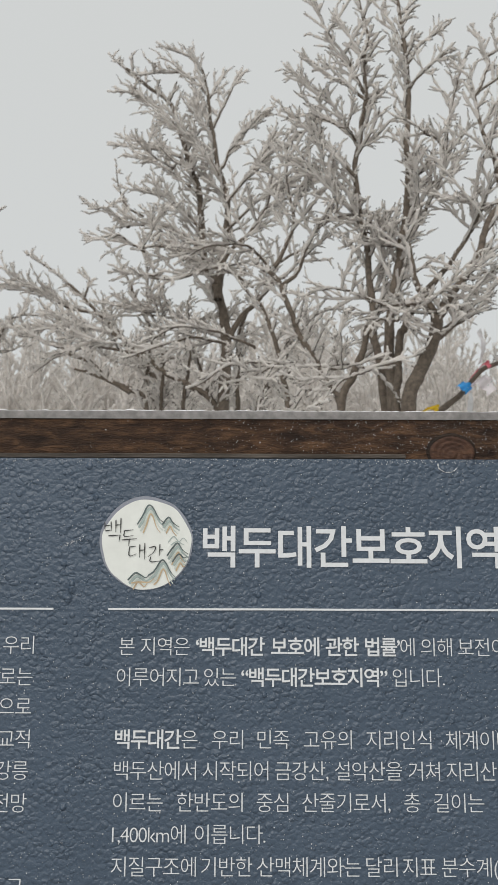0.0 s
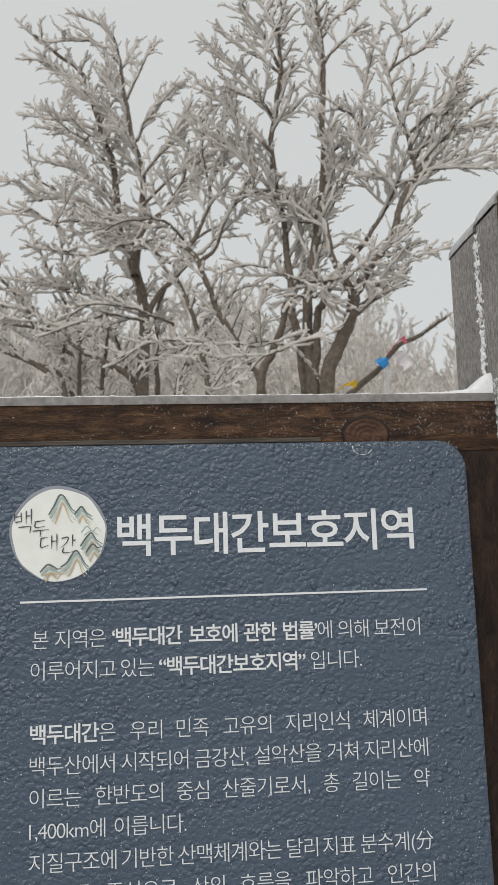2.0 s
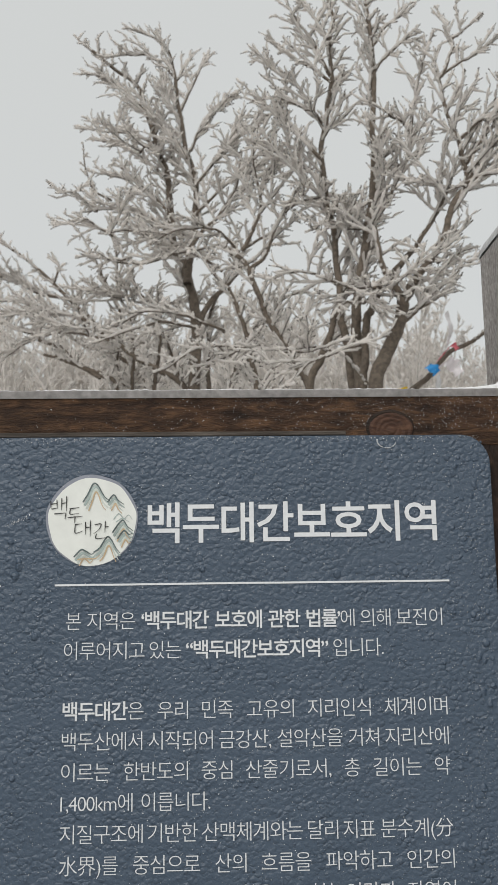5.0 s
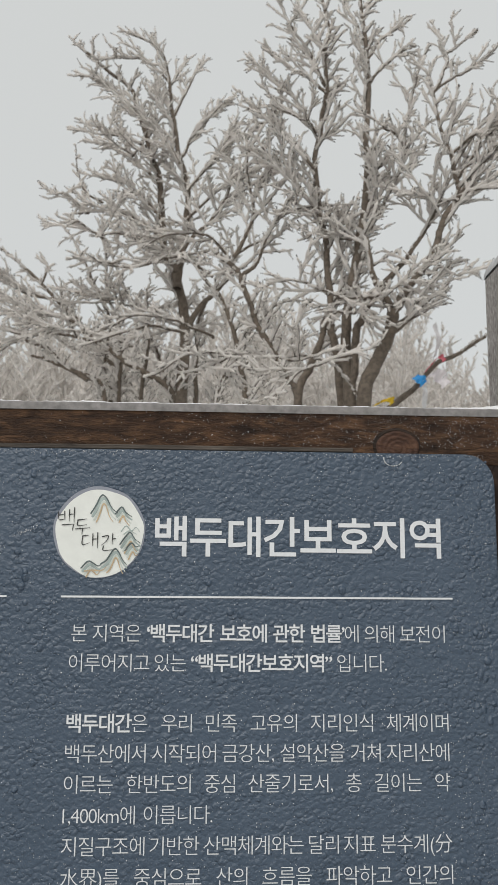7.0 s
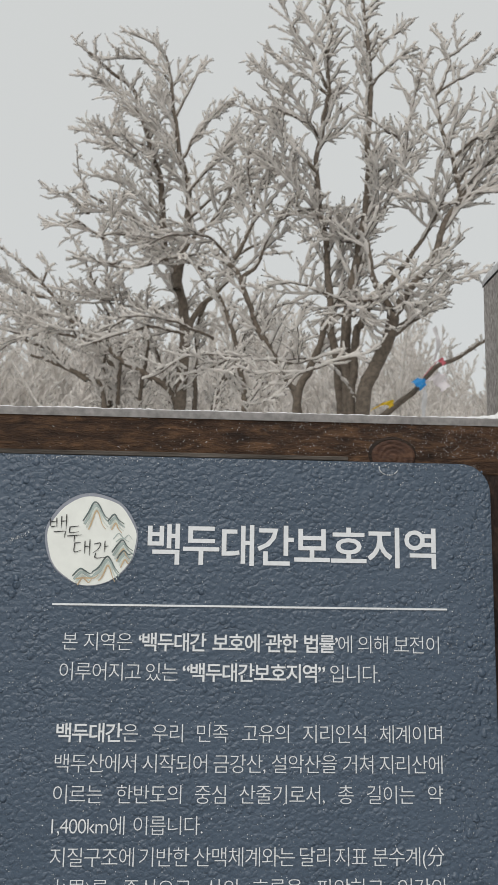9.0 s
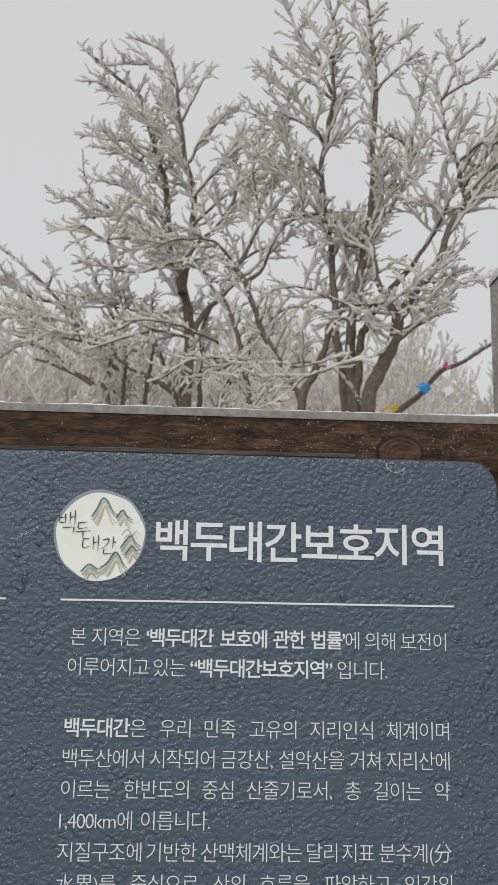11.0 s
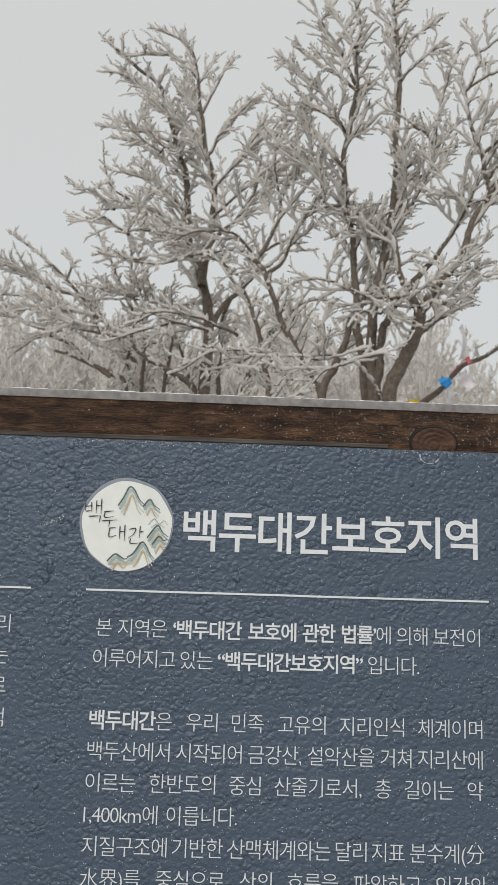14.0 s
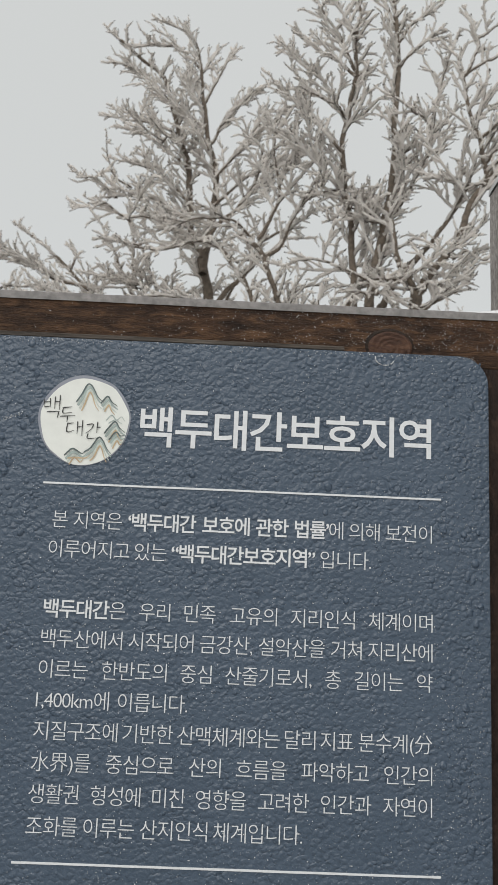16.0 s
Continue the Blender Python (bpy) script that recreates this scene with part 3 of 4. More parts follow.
# ---- trees ----
def tubes(paths, radii, sides, shift=None):
    """Tapered tubes along many paths of one length at once: paths (n, k, 3), radii (n, k). shift moves them by parts of the radius."""
    P, R = np.asarray(paths, float), np.asarray(radii, float)
    n, k, _ = P.shape
    T = np.gradient(P, axis=1)
    T /= np.linalg.norm(T, axis=2, keepdims=True) + 1e-9
    ref = np.eye(3)[np.argmin(np.abs(T).max(axis=1), axis=1)][:, None, :]
    U = np.cross(T, ref)
    U /= np.linalg.norm(U, axis=2, keepdims=True) + 1e-9
    V = np.cross(T, U)
    if shift is not None:
        P = P + R[..., None] * np.asarray(shift)
    a = np.arange(sides) * math.tau / sides
    ring = U[:, :, None] * np.cos(a)[:, None] + V[:, :, None] * np.sin(a)[:, None]
    verts = (P[:, :, None] + R[:, :, None, None] * ring).reshape(-1, 3)
    i, j, s = np.meshgrid(np.arange(n), np.arange(k - 1), np.arange(sides), indexing="ij")
    b = (i * k + j) * sides
    quads = np.stack([b + s, b + (s + 1) % sides, b + sides + (s + 1) % sides, b + sides + s], -1).reshape(-1, 4)
    return verts, quads


class Mesher:
    def __init__(self):
        self.v, self.q, self.n = [], [], 0

    def add(self, verts, quads):
        self.v.append(verts)
        self.q.append(quads + self.n)
        self.n += len(verts)

    def object(self, name, mat, parent, label="", kind=""):
        if not self.v:
            return None
        v, q = np.concatenate(self.v), np.concatenate(self.q)
        me = bpy.data.meshes.new(name)
        me.vertices.add(len(v))
        me.vertices.foreach_set("co", v.ravel())
        me.loops.add(q.size)
        me.loops.foreach_set("vertex_index", q.ravel())
        me.polygons.add(len(q))
        me.polygons.foreach_set("loop_start", np.arange(len(q)) * 4)
        me.polygons.foreach_set("loop_total", np.full(len(q), 4))
        me.polygons.foreach_set("use_smooth", np.ones(len(q), bool))
        me.update()
        me.validate()
        me.materials.append(mat)
        ob = new(name, me)
        ob.parent = parent
        return tagged(ob, label, kind=kind)


WIND = np.array([-0.62, -0.28, 0.42])


class Tree:
    """A thing whose limbs are laid by hand and whose branches and twigs grow from them, each with rime on its windward side."""

    def __init__(self, name, x, y, label, seed, density=1.0, frost=1.0, far=False, bias=0.0):
        self.base = new(name)
        self.base.location = (x, y, 0)
        tagged(self.base, label, "tree", "frosted trees")
        self.rng = np.random.default_rng(seed)
        self.density, self.frost, self.far, self.bias = density, frost, far, bias
        self.level, self.lines = [[], [], [], []], []

    def unit(self, v):
        return v / (np.linalg.norm(v) + 1e-9)

    def limb(self, r0, r1, *pts, root=False, bare=0.3, reach=0.8, rime=0.5, side=0, flat=False):
        """A limb through the points, with radius r0 to r1; boughs leave it past the share bare of its length.
        side leans them to one hand; flat spreads them in a layer."""
        pts = [Vector(p) for p in pts]
        if root:
            bx, by = self.base.location.x, self.base.location.y
            p = pts[0]
            pts = [Vector((bx + 0.5 * (p.x - bx), by + 0.5 * (p.y - by), -0.05)), Vector((p.x - 0.5 * (pts[1].x - p.x), by + 0.9 * (p.y - by), p.z * 0.72))] + pts
        rng = self.rng
        path = np.array([tuple(p) for p in spline(pts, 8)])
        for ax in range(3):
            path[1:, ax] += np.convolve(rng.normal(0, 0.012, len(path) + 4), np.ones(6) / 6, "valid")
        self.lines.append(path)
        m, k = Mesher(), len(path)
        f = np.linspace(0, 1, k)
        rad = r0 + (r1 - r0) * f ** 0.8
        origin = np.array(self.base.location)
        m.add(*tubes([path - origin], [rad * (1 + 0.03 * rng.normal(size=k))], 9))
        part_ob = m.object("limb", M_HAZY_BARK if self.far else M_BARK, self.base)
        fr = Mesher()
        fr.add(*tubes([path - origin], [(0.6 * rad + 0.006 * self.frost) * np.clip(1.6 * rime * (0.028 - rad) / 0.016, 0.02, 1.0) * rng.uniform(0.45, 1.15, k)], 7, WIND * 1.05))
        fr.object("rime", M_RIME, part_ob, "white rime on the limb's windward side")
        seg = np.linalg.norm(np.diff(path, axis=0), axis=1)
        cum = np.concatenate([[0], np.cumsum(seg)])
        s = cum[-1] * bare
        while s < cum[-1]:
            i = min(np.searchsorted(cum, s), k - 1)
            t = self.unit(path[min(i + 1, k - 1)] - path[max(i - 1, 0)])
            self.bough(path[i], t, rad[i], reach * rng.uniform(0.4, 1.0) * (1.16 - 1.0 * s / cum[-1]), side, flat)
            s += rng.uniform(0.055, 0.105) / self.density
        if bare < 1:
            self.twig(path[-1], self.unit(path[-1] - path[-3]), rad[-1], 0.10 * reach, 1)

    def layers(self, count, low, high, length):
        """Level boughs, heavy with rime, that leave the laid limbs between two heights."""
        rng = self.rng
        starts = np.concatenate([q[(q[:, 2] > low) & (q[:, 2] < high)] for q in self.lines])
        for _ in range(count):
            p = starts[rng.integers(len(starts))]
            hand = 1 if rng.random() < 0.5 + 0.5 * self.bias else -1
            d = self.unit(np.array([hand, rng.normal(-0.35, 0.3), rng.uniform(0.0, 0.45)]))
            n = length * rng.uniform(0.55, 1.15)
            pts = [tuple(p + d * n * f + np.array([0, 0, -0.12 * n * f * f]) + rng.normal(0, 0.02, 3)) for f in (0, 0.35, 0.7, 1.0)]
            self.limb(0.009, 0.0045, *pts, bare=0.1, reach=0.48, rime=0.9, flat=True)

    def bough(self, p, t, r, length, side, flat):
        """A side bough: outwards and upwards from its limb, or level where the limb is a layered one."""
        rng = self.rng
        hand = side if rng.random() < 0.75 and side else (1 if rng.random() < 0.5 + 0.5 * self.bias else -1)
        if self.far:
            a = rng.uniform(0, math.tau)
            d = np.array([math.cos(a), math.sin(a), rng.uniform(0.2, 0.9)])
        elif flat:
            d = np.array([hand * 0.7, rng.normal(-0.25, 0.5), rng.normal(0.02, 0.28)])
        else:
            d = np.array([hand * rng.uniform(0.6, 1.1), rng.normal(-0.1, 0.45), rng.uniform(0.1, 0.9)])
        self.twig(p, self.unit(0.65 * t + 0.9 * self.unit(d)), r, length, 1)

    def twig(self, p, d, r, length, lev):
        rng = self.rng
        k = (0, 8, 5, 3)[lev]
        step, path, e = length / (k - 1), [p], d
        for i in range(k - 1):
            e = self.unit(e + rng.normal(0, 0.07, 3) + np.array([0, 0, 0.03]))
            path.append(path[-1] + e * step)
        path = np.array(path)
        r0 = min(r * 0.65, (0, 0.0085, 0.0058, 0.0046)[lev])
        rad = np.linspace(r0, max(0.0028, r0 * 0.5), k)
        self.level[lev].append((path, rad))
        if lev == 3:
            return
        gap = (0, 0.066, 0.066)[lev] / self.density
        s, hand = length * 0.15, 1
        across = self.unit(np.cross(d, np.array([rng.normal(0, 0.35), 1.0, rng.normal(0, 0.5)])))
        while s < length:
            f = s / length * (k - 1)
            i = min(int(f), k - 2)
            q = path[i] + (path[i + 1] - path[i]) * (f - i)
            t2 = self.unit(path[i + 1] - path[i])
            sub = (length * 0.55 * (1.1 - 0.6 * s / length) if lev == 1 else 0.085) * rng.uniform(0.4, 1.1)
            hand = -hand if rng.random() < 0.75 else hand
            if sub > 0.025:
                self.twig(q, self.unit(t2 * rng.uniform(0.9, 1.4) + across * hand * rng.uniform(0.45, 0.8) + rng.normal(0, 0.16, 3)), rad[i], min(sub, (0, 0.30, 0.10)[lev]), lev + 1)
            s += gap * rng.uniform(0.6, 1.5)

    def finish(self):
        bark, rime = Mesher(), Mesher()
        origin = np.array(self.base.location)
        for lev, (sides, coat) in enumerate(((0, 0), (6, 0.0068), (5, 0.0064), (5, 0.0062))):
            if not self.level[lev]:
                continue
            P = np.array([a for a, _ in self.level[lev]]) - origin
            R = np.array([b for _, b in self.level[lev]])
            if not (self.far and lev > 1):
                bark.add(*tubes(P, R, 3 if lev > 1 else 5))
            if not self.far:
                # twice as many rings, so that the coat is lumpy
                h = 0.5 * (P[:, 1:] + P[:, :-1])
                P = np.stack([P[:, :-1], h], 2).reshape(len(P), -1, 3)
                R = np.repeat(R[:, :-1], 2, axis=1)
            rough = self.rng.uniform(0.65, 1.25, R.shape)
            C = (R * 0.5 + coat * self.frost) * rough
            C[:, 0] *= 0.6
            C[:, -1] *= 0.6
            rime.add(*tubes(P, C, 3 if self.far else sides, WIND * 1.12))
        bark.object("twig_crown", M_HAZY_BARK if self.far else M_TWIG, self.base, "dark bare twigs", "stuff")
        rime.object("rime_crown", M_RIME, self.base, "thick white rime along the twigs", "stuff")


def right_tree():
    t = Tree("tree", 1.12, 3.65, "bare many-stemmed tree coated with rime, with a forked trunk", 11, density=1.14)
    t.limb(0.052, 0.036, (1.15, 3.5, 2.54), (1.23, 3.5, 2.74), (1.31, 3.5, 2.95), (1.34, 3.5, 3.1), root=True, bare=1, rime=0.3)
    t.limb(0.034, 0.018, (1.34, 3.5, 3.1), (1.42, 3.5, 3.21), (1.52, 3.5, 3.35), (1.6, 3.5, 3.48), bare=0.6, rime=0.35)
    t.limb(0.022, 0.01, (1.6, 3.5, 3.48), (1.68, 3.5, 3.72), (1.76, 3.5, 3.85), (1.75, 3.5, 4), (1.71, 3.5, 4.19), (1.66, 3.5, 4.32), (1.63, 3.5, 4.55), bare=0.1, side=1, rime=0.5)
    t.limb(0.011, 0.005, (1.63, 3.5, 4.55), (1.7, 3.5, 4.69), (1.72, 3.5, 4.83), (1.64, 3.5, 5.02), bare=0.3, reach=0.35)
    t.limb(0.008, 0.004, (1.72, 3.5, 4.83), (1.81, 3.5, 4.89), (1.92, 3.5, 4.97), bare=0.3, reach=0.25)
    t.limb(0.009, 0.004, (1.65, 3.5, 4.57), (1.82, 3.5, 4.69), (1.95, 3.5, 4.77), (2.07, 3.5, 4.9), bare=0.2, reach=0.3)
    t.limb(0.008, 0.004, (1.63, 3.5, 4.54), (1.58, 3.5, 4.69), (1.5, 3.5, 4.74), bare=0.3, reach=0.25)
    t.limb(0.013, 0.005, (1.75, 3.5, 3.94), (1.84, 3.45, 4.07), (1.95, 3.4, 4.3), (2.05, 3.35, 4.48), (2.16, 3.3, 4.57), bare=0.15, reach=0.55, side=1)
    t.limb(0.013, 0.005, (1.77, 3.5, 3.86), (1.9, 3.43, 4.04), (2.13, 3.37, 4.09), (2.3, 3.3, 4.1), bare=0.15, reach=0.5, side=1)
    t.limb(0.012, 0.005, (1.76, 3.5, 3.85), (1.88, 3.4, 3.86), (2.02, 3.3, 3.81), (2.19, 3.2, 3.77), bare=0.15, reach=0.5, side=1)
    t.limb(0.012, 0.005, (1.73, 3.5, 4.13), (1.86, 3.43, 4.23), (2.03, 3.37, 4.21), (2.2, 3.3, 4.29), bare=0.15, reach=0.5, side=1)
    t.limb(0.026, 0.012, (1.34, 3.5, 3.1), (1.27, 3.5, 3.22), (1.22, 3.5, 3.33), (1.18, 3.5, 3.55), (1.12, 3.5, 3.63), bare=0.7, rime=0.9)
    t.limb(0.044, 0.01, (1.07, 3.6, 2.56), (1.08, 3.6, 2.8), (1.07, 3.6, 3.05), (1.11, 3.6, 3.31), (1.16, 3.6, 3.57), (1.2, 3.6, 3.81), (1.22, 3.6, 4.07), (1.21, 3.6, 4.3), (1.23, 3.6, 4.69), (1.21, 3.6, 4.99), (1.19, 3.6, 5.22), (1.15, 3.6, 5.59), root=True, bare=0.56, rime=0.5)
    t.limb(0.01, 0.004, (1.22, 3.6, 4.81), (1.33, 3.6, 4.98), (1.52, 3.6, 5.13), bare=0.2, reach=0.35)
    t.limb(0.01, 0.004, (1.22, 3.6, 4.63), (1.37, 3.6, 4.82), (1.52, 3.6, 4.93), bare=0.15, reach=0.4, side=1)
    t.limb(0.009, 0.004, (1.21, 3.6, 4.97), (1.11, 3.6, 5.17), (1, 3.6, 5.31), bare=0.2, reach=0.35, side=-1)
    t.limb(0.03, 0.02, (1.09, 3.55, 2.55), (1.11, 3.55, 2.75), (1.12, 3.55, 2.96), (1.15, 3.55, 3.06), (1.21, 3.55, 3.16), (1.28, 3.55, 3.26), root=True, bare=1, rime=0.3)
    t.limb(0.022, 0.009, (1.29, 3.6, 3.28), (1.4, 3.6, 3.42), (1.5, 3.6, 3.54), (1.63, 3.6, 3.75), (1.72, 3.6, 3.97), bare=0.5, rime=0.5)
    t.limb(0.032, 0.009, (1.05, 3.7, 2.58), (1.02, 3.7, 2.87), (0.99, 3.7, 3.1), (0.98, 3.7, 3.38), (0.96, 3.7, 3.6), (0.93, 3.7, 3.79), (0.9, 3.7, 4.15), (0.94, 3.7, 4.4), (0.98, 3.7, 4.65), (0.96, 3.7, 4.91), (1, 3.7, 5.12), (0.94, 3.7, 5.37), (0.86, 3.7, 5.62), root=True, bare=0.56, rime=0.5)
    t.limb(0.013, 0.005, (0.97, 3.7, 4.69), (0.87, 3.7, 4.91), (0.75, 3.7, 5.11), (0.66, 3.7, 5.34), (0.6, 3.7, 5.52), bare=0.1, reach=0.5, side=-1)
    t.limb(0.012, 0.005, (0.92, 3.7, 4.3), (0.8, 3.7, 4.54), (0.63, 3.7, 4.71), (0.49, 3.7, 4.87), bare=0.1, reach=0.5, side=-1)
    t.limb(0.012, 0.005, (0.89, 3.6, 4.05), (0.71, 3.6, 4.26), (0.53, 3.6, 4.43), (0.38, 3.6, 4.57), bare=0.1, reach=0.45, side=-1)
    t.limb(0.011, 0.005, (0.96, 3.6, 4.58), (0.78, 3.6, 4.71), (0.63, 3.6, 4.83), (0.58, 3.6, 4.89), bare=0.1, reach=0.4, side=-1)
    t.limb(0.01, 0.004, (0.96, 3.6, 4.84), (0.87, 3.6, 5.04), (0.78, 3.6, 5.2), bare=0.1, reach=0.35, side=-1)
    t.limb(0.012, 0.005, (0.93, 3.7, 3.79), (0.76, 3.7, 4.02), (0.58, 3.7, 4.17), (0.43, 3.7, 4.23), bare=0.1, reach=0.5, side=-1)
    t.limb(0.014, 0.006, (1.16, 3.6, 3.57), (1.3, 3.6, 3.8), (1.44, 3.6, 4.09), (1.47, 3.6, 4.35), (1.55, 3.6, 4.71), (1.63, 3.6, 4.91), bare=0.15, reach=0.55)
    t.limb(0.034, 0.013, (0.79, 3.8, 2.59), (0.87, 3.8, 2.81), (0.94, 3.8, 3.01), (1, 3.8, 3.18), (1.09, 3.8, 3.36), (1.16, 3.8, 3.55), (1.21, 3.8, 3.78), root=True, bare=0.75, rime=0.3)
    t.limb(0.03, 0.014, (0.81, 3.9, 2.62), (0.74, 3.9, 2.75), (0.64, 3.9, 2.94), (0.55, 3.9, 3.09), (0.49, 3.9, 3.24), (0.42, 3.9, 3.43), (0.35, 3.9, 3.53), (0.25, 3.9, 3.62), root=True, bare=0.75, rime=0.8)
    t.limb(0.015, 0.006, (0.38, 3.9, 3.57), (0.48, 3.9, 3.77), (0.5, 3.9, 3.97), (0.46, 3.9, 4.24), (0.5, 3.9, 4.48), (0.63, 3.9, 4.55), bare=0.2, reach=0.55)
    t.limb(0.016, 0.006, (0.43, 3.9, 3.44), (0.54, 3.9, 3.55), (0.59, 3.9, 3.68), (0.65, 3.9, 3.8), (0.79, 3.9, 4.01), bare=0.35, reach=0.6)
    t.limb(0.024, 0.009, (0.47, 4, 2.64), (0.42, 4, 2.92), (0.36, 4, 3.19), (0.3, 4, 3.33), (0.2, 4, 3.45), (0.12, 4, 3.55), root=True, bare=0.7)
    t.limb(0.014, 0.006, (0.3, 4.2, 2.68), (0.38, 4.2, 2.96), (0.47, 4.2, 3.12), (0.59, 4.2, 3.26), (0.72, 4.2, 3.37), (0.9, 4.2, 3.39), root=True, bare=0.6, reach=0.5)
    t.limb(0.014, 0.006, (1.31, 3.5, 2.94), (1.46, 3.5, 3.05), (1.58, 3.5, 3.12), bare=0.3, reach=0.5)
    t.limb(0.016, 0.006, (1.34, 3.52, 3), (1.61, 3.9, 3.26), (1.68, 3.9, 3.42), (1.8, 3.9, 3.54), (1.91, 3.9, 3.59), bare=0.3, reach=0.5)
    t.limb(0.032, 0.012, (1.09, 4.6, 2.33), (1.35, 4.6, 2.56), (1.6, 4.6, 2.77), (1.77, 4.6, 2.91), (1.93, 4.6, 3.07), (2.09, 4.6, 3.16), (2.29, 4.6, 3.28), bare=0.8, reach=0.5, rime=0.2)
    t.limb(0.008, 0.005, (1.07, 3.3, 2.53), (1.01, 3.26, 2.6), (0.89, 3.21, 2.69), (0.74, 3.17, 2.71), (0.52, 3.13, 2.69), (0.27, 3.09, 2.7), (0.12, 3.04, 2.66), (-0.07, 3, 2.54), bare=0.28, reach=0.46, rime=0.9, flat=True)
    t.limb(0.008, 0.004, (0.87, 3.1, 2.66), (0.76, 3.05, 2.61), (0.65, 3, 2.51), (0.54, 2.95, 2.42), bare=0.1, reach=0.4, rime=0.9, flat=True)
    t.limb(0.008, 0.004, (0.61, 3.1, 2.68), (0.76, 3.1, 2.67), (0.92, 3.1, 2.73), bare=0.1, reach=0.4, rime=0.9, flat=True)
    t.limb(0.008, 0.004, (0.36, 3.1, 2.68), (0.24, 3.1, 2.63), (0.09, 3.1, 2.58), bare=0.1, reach=0.4, rime=0.9, flat=True)
    t.limb(0.012, 0.005, (1.3, 3.5, 3.24), (1.15, 3.4, 3.14), (0.98, 3.3, 3.11), (0.82, 3.2, 3.12), bare=0.1, reach=0.42, rime=0.9, flat=True)
    t.limb(0.01, 0.005, (1.22, 3.5, 3.21), (1.1, 3.4, 3.06), (0.95, 3.3, 3.01), (0.87, 3.2, 2.91), bare=0.1, reach=0.36, rime=0.9, flat=True)
    t.limb(0.01, 0.005, (1.34, 3.5, 3.1), (1.39, 3.35, 3.11), (1.43, 3.2, 3.01), bare=0.1, reach=0.3, rime=0.9, flat=True)
    t.layers(4, 3.0, 3.5, 0.45)
    t.layers(6, 3.5, 4.5, 0.42)
    t.finish()


def left_tree():
    t = Tree("tree", 0.05, 5.2, "bare spreading tree coated with rime, with a thick upright trunk", 23, density=1.06, frost=1.15, bias=-0.35)
    t.limb(0.062, 0.01, (0.02, 5.2, 2.89), (0.04, 5.2, 3.33), (0.02, 5.2, 3.62), (-0.05, 5.2, 3.96), (-0.12, 5.2, 4.07), (-0.16, 5.2, 4.3), (-0.21, 5.2, 4.78), (-0.27, 5.2, 5), (-0.36, 5.2, 5.28), (-0.47, 5.2, 5.56), (-0.69, 5.2, 5.77), (-0.94, 5.2, 5.97), root=True, bare=0.56, rime=0.5)
    t.limb(0.036, 0.008, (-0.03, 5.1, 3.78), (-0, 5.1, 4.12), (0.04, 5.1, 4.36), (0.04, 5.1, 4.66), (-0.03, 5.1, 4.91), (-0.09, 5.1, 5.26), (-0.14, 5.1, 5.62), (-0.23, 5.1, 5.89), (-0.52, 5.1, 6.02), bare=0.3, rime=0.5)
    t.limb(0.012, 0.005, (-0.08, 5.1, 5.28), (0.03, 5.1, 5.55), (0.15, 5.1, 5.79), bare=0.15, reach=0.4)
    t.limb(0.013, 0.005, (-0.02, 5.1, 4.91), (0.08, 5.1, 5.11), (0.21, 5.1, 5.31), (0.38, 5.1, 5.39), bare=0.15, reach=0.5, side=1)
    t.limb(0.013, 0.005, (0.04, 5, 4.56), (0.22, 5, 4.81), (0.4, 5, 4.99), (0.56, 5, 5.2), bare=0.15, reach=0.55, side=1)
    t.limb(0.013, 0.005, (0.04, 5, 4.32), (0.28, 5, 4.57), (0.5, 5, 4.68), (0.73, 5, 4.73), bare=0.15, reach=0.55, side=1)
    t.limb(0.012, 0.005, (-0.36, 5.2, 5.28), (-0.56, 5.2, 5.53), (-0.8, 5.2, 5.66), (-0.96, 5.2, 5.66), bare=0.1, reach=0.45, side=-1)
    t.limb(0.012, 0.005, (-0.29, 5.2, 5.03), (-0.49, 5.2, 5.12), (-0.73, 5.2, 5.15), (-0.93, 5.2, 5.17), bare=0.1, reach=0.5, side=-1)
    t.limb(0.012, 0.005, (-0.21, 5.1, 4.7), (-0.43, 5.1, 4.89), (-0.62, 5.1, 4.98), (-0.78, 5.1, 5.02), bare=0.1, reach=0.5, side=-1)
    t.limb(0.009, 0.004, (-0.63, 5, 4.44), (-0.76, 5, 4.52), (-0.84, 5, 4.7), (-0.86, 5, 4.92), bare=0.4, reach=0.14, rime=0.1)
    t.limb(0.013, 0.005, (-0.17, 5.1, 4.36), (-0.37, 5.1, 4.6), (-0.6, 5.1, 4.69), (-0.81, 5.1, 4.73), bare=0.1, reach=0.55, side=-1)
    t.limb(0.014, 0.005, (-0.13, 5, 4.12), (-0.35, 5, 4.31), (-0.62, 5, 4.37), (-0.89, 5, 4.33), bare=0.1, reach=0.6, side=-1)
    t.limb(0.011, 0.005, (-0.13, 5.1, 5.57), (-0.32, 5.1, 5.77), (-0.54, 5.1, 5.78), (-0.75, 5.1, 5.76), bare=0.1, reach=0.4, side=-1)
    t.limb(0.012, 0.005, (-0.03, 5, 4.8), (-0.2, 5, 5.09), (-0.39, 5, 5.21), (-0.58, 5, 5.33), bare=0.1, reach=0.5, side=-1)
    t.limb(0.026, 0.01, (0.08, 5.1, 3.46), (0.16, 5.1, 3.64), (0.26, 5.1, 3.74), (0.38, 5.1, 3.89), (0.43, 5.1, 4.06), (0.61, 5.1, 4.19), bare=0.4, rime=0.4)
    t.limb(0.022, 0.008, (-0.05, 5, 3.88), (0.06, 5, 4.13), (0.24, 5, 4.33), (0.37, 5, 4.57), (0.41, 5, 4.82), bare=0.3, reach=0.7)
